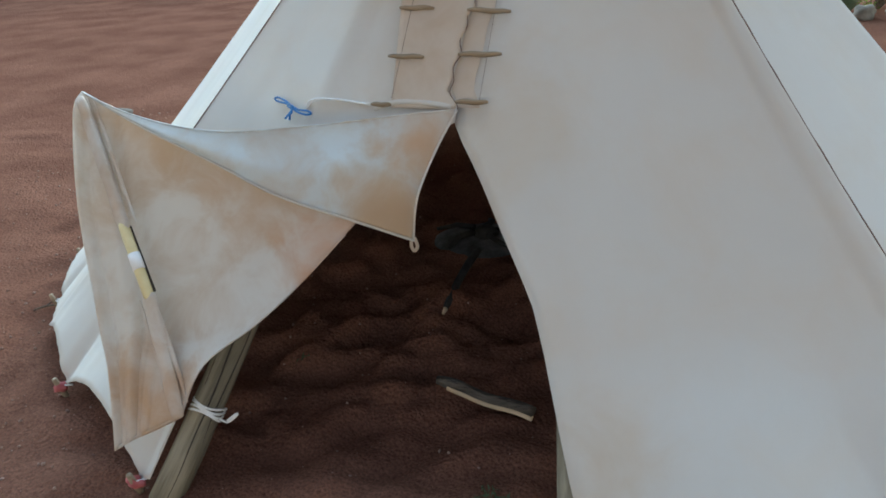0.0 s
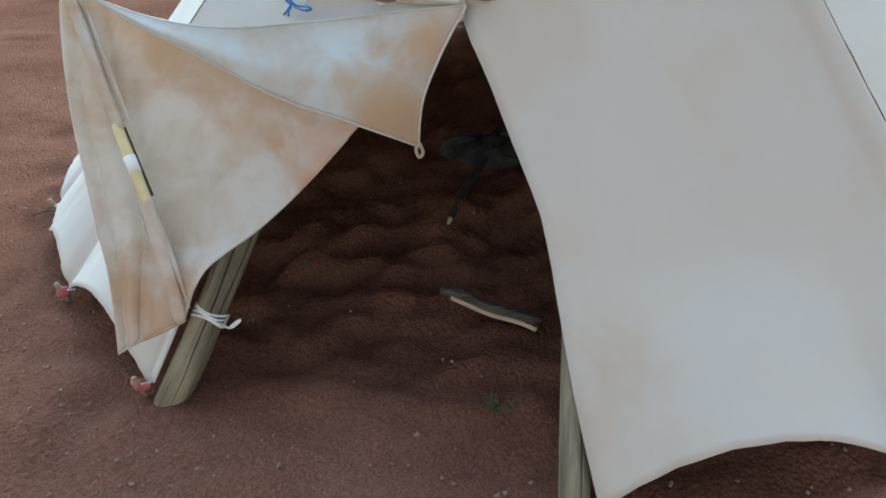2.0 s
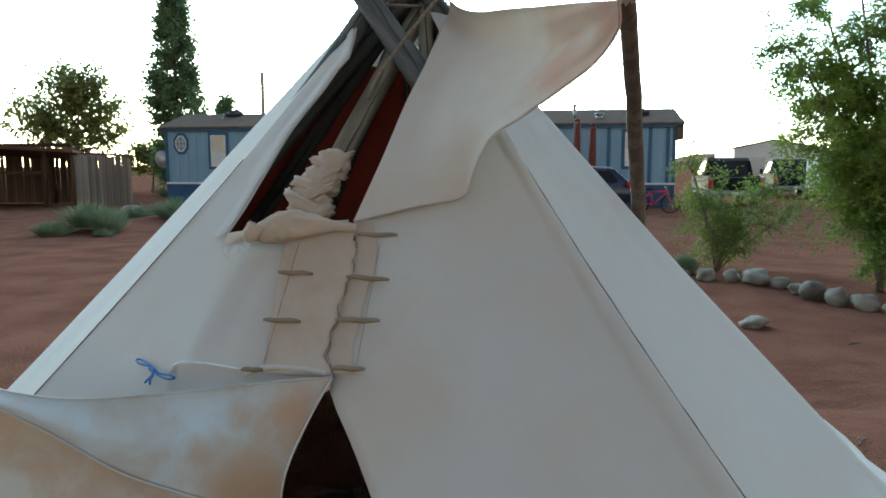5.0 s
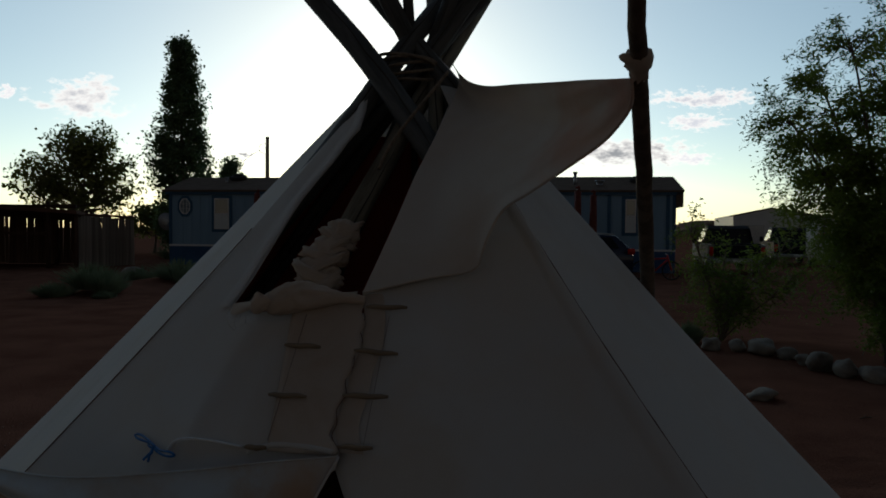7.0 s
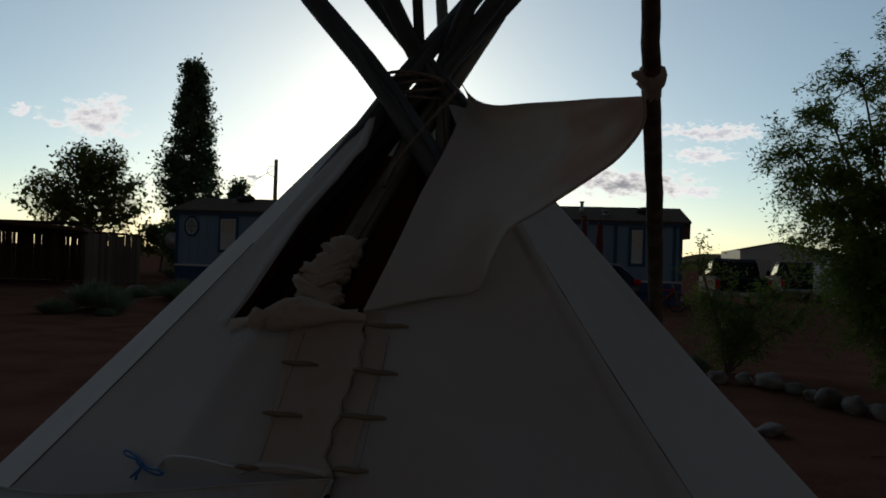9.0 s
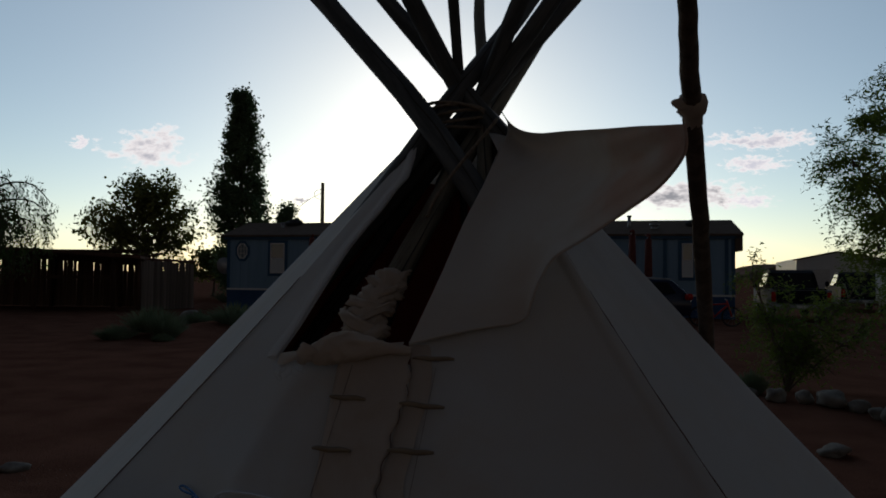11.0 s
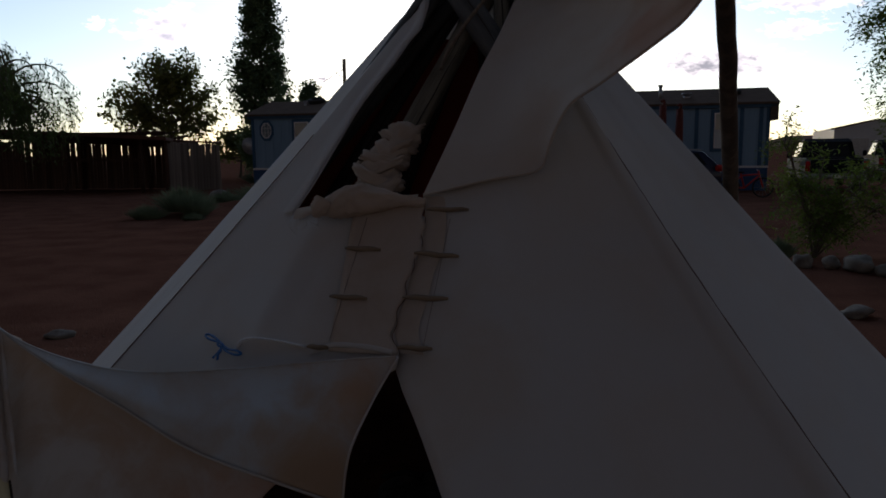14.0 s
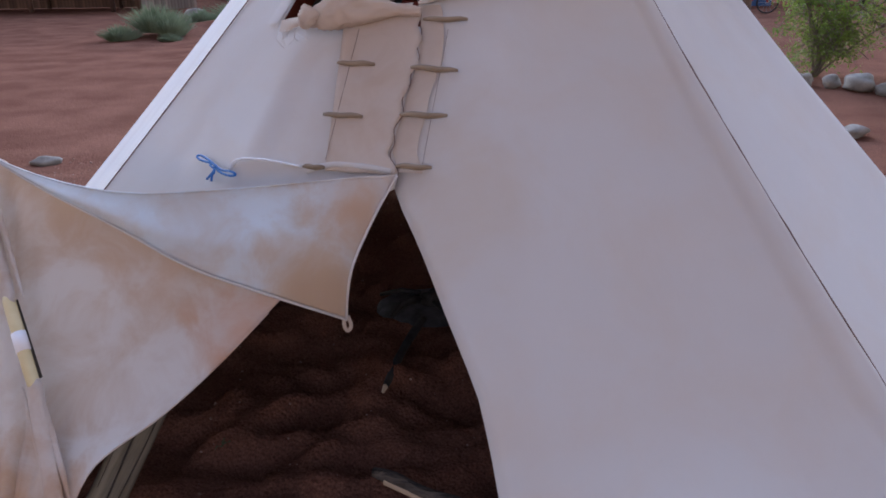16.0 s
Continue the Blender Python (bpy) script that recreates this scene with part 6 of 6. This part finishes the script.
part("frame", joined(*[tube([a, b], 0.028, 6) for a, b in (((-0.5, 0, 0.32), (-0.05, 0, 0.30)), ((-0.05, 0, 0.30), (0.35, 0, 0.68)), ((-0.5, 0, 0.32), (-0.15, 0, 0.70)), ((-0.05, 0, 0.30), (-0.18, 0, 0.78)), ((-0.15, 0, 0.70), (0.36, 0, 0.74)), ((0.5, 0, 0.32), (0.34, 0, 0.86)))]), M_RED, bike, "red frame")
part("saddle", box(-0.30, -0.06, -0.06, 0.06, 0.77, 0.83, 0.02), M_RUBBER, bike)
part("handlebar", tube([(0.33, -0.25, 0.88), (0.34, 0, 0.86), (0.33, 0.25, 0.88)], 0.014, 6), M_TIN, bike)

# ---- white metal barn and a cargo trailer ----
barn = thing("metal_barn", pose(22.3, 46.0, 0, 0, 0, -14), "white sheet-metal barn with a low gable", "barn")
bm = bmesh.new()
prof = [(-2.3, -0.1), (-2.3, 2.72), (0, 3.2), (6.0, 2.2), (6.0, -0.1)]
ends = [[bm.verts.new((x, y, z)) for x, z in prof] for y in (0, 9)]
for i in range(5):
    bm.faces.new((ends[0][i], ends[0][(i + 1) % 5], ends[1][(i + 1) % 5], ends[1][i]))
bm.faces.new(ends[0]), bm.faces.new(ends[1][::-1])
bmesh.ops.recalc_face_normals(bm, faces=bm.faces)
part("wall", bm, M_BARN, barn, smooth=False)
part("roof_edge", joined(tube([(-2.5, -0.1, 2.70), (0, -0.1, 3.24)], 0.07, 4), tube([(0, -0.1, 3.24), (6.2, -0.1, 2.18)], 0.07, 4)), M_ROOF, barn)
part("door", box(-1.9, -0.4, -0.06, -0.005, 0, 2.1, 0.01), M_TIN, barn, smooth=False)
cargo = thing("cargo_trailer", pose(18.3, 30.5, 0, 0, 0, -30), "white cargo trailer with red lettering along its side", "trailer")
part("body", box(-1.6, 1.6, 0, 2.0, 0.45, 1.95, 0.12), M_WHITE, cargo)
for k, (x0, x1) in enumerate(((-1.15, -0.5), (-0.4, 0.15), (0.25, 0.95))):
    part("lettering", box(x0, x1, -0.006, -0.002, 1.45, 1.62), M_RED, cargo, "red lettering bar", smooth=False)
for x in (-0.5, 0.5):
    wheel(cargo, x, 0.1, 0.34)


# ---- evening clouds ----
def cloud(x, z, w, h, seed, dark):
    """A flat far cloud bank: a lens of soft broken edge."""
    ob = part("cloud", (lambda n: ([((i / n - 0.5) * w, 25 * math.sin(math.pi * i / n) * math.sin(math.pi * j / n), (j / n - 0.5) * h) for j in range(n + 1) for i in range(n + 1)], grid_faces(n + 1, n + 1)))(12), cloud_material(w, h, seed, dark))
    ob.location = (x, 1500, z)
    tagged(ob, "small far evening cloud with a grey middle and bright rim", "cloud", kind="structure")


def cloud_material(w, h, seed, dark):
    m = bpy.data.materials.new("cloud")
    m.use_nodes = True
    n, l = m.node_tree.nodes, m.node_tree.links
    n.remove(n["Principled BSDF"])
    tc, mp = n.new("ShaderNodeTexCoord"), n.new("ShaderNodeMapping")
    mp.inputs["Scale"].default_value = (2 / w, 0, 2 / h)
    l.new(tc.outputs["Object"], mp.inputs[0])
    ln = n.new("ShaderNodeVectorMath")
    ln.operation = "LENGTH"
    l.new(mp.outputs[0], ln.inputs[0])
    ns = n.new("ShaderNodeTexNoise")
    ns.inputs["Scale"].default_value, ns.inputs["Detail"].default_value, ns.inputs["Roughness"].default_value = 2.6, 7, 0.62
    mp2 = n.new("ShaderNodeMapping")
    mp2.inputs["Scale"].default_value, mp2.inputs["Location"].default_value = (2 / h * 0.45, 0, 2 / h), (seed * 3.7, seed, 0)
    l.new(tc.outputs["Object"], mp2.inputs[0])
    l.new(mp2.outputs[0], ns.inputs[0])
    sub = n.new("ShaderNodeMath")
    sub.operation = "SUBTRACT"
    mul = n.new("ShaderNodeMath")
    mul.operation = "MULTIPLY_ADD"
    l.new(ns.outputs[0], mul.inputs[0])
    mul.inputs[1].default_value, mul.inputs[2].default_value = 2.4, -0.75
    l.new(mul.outputs[0], sub.inputs[0])
    l.new(ln.outputs["Value"], sub.inputs[1])
    al = n.new("ShaderNodeMapRange")
    al.inputs[1].default_value, al.inputs[2].default_value, al.inputs[4].default_value = -0.32, 0.0, 0.94
    l.new(sub.outputs[0], al.inputs[0])
    cr = n.new("ShaderNodeMapRange")
    cr.inputs[1].default_value, cr.inputs[2].default_value = -0.15, 0.45
    l.new(sub.outputs[0], cr.inputs[0])
    mx = n.new("ShaderNodeMix")
    mx.data_type = "RGBA"
    mx.inputs[6].default_value, mx.inputs[7].default_value = (1.0, 0.97, 0.91, 1), (0.50 * dark, 0.51 * dark, 0.54 * dark, 1)
    l.new(cr.outputs[0], mx.inputs[0])
    em, tr, ms = n.new("ShaderNodeEmission"), n.new("ShaderNodeBsdfTransparent"), n.new("ShaderNodeMixShader")
    em.inputs[1].default_value = CLOUD_GLOW
    l.new(mx.outputs[2], em.inputs[0])
    l.new(al.outputs[0], ms.inputs[0])
    l.new(tr.outputs[0], ms.inputs[1])
    l.new(em.outputs[0], ms.inputs[2])
    l.new(ms.outputs[0], n["Material Output"].inputs[0])
    return m


cloud(-765, 276, 250, 110, 1, 0.95)
cloud(-925, 290, 60, 40, 2, 1.4)
cloud(-418, 160, 50, 20, 7, 0.55)
cloud(395, 172, 380, 85, 3, 0.55)
cloud(565, 288, 290, 55, 4, 1.2)
cloud(550, 238, 170, 50, 5, 1.3)
cloud(540, 160, 130, 40, 6, 1.4)
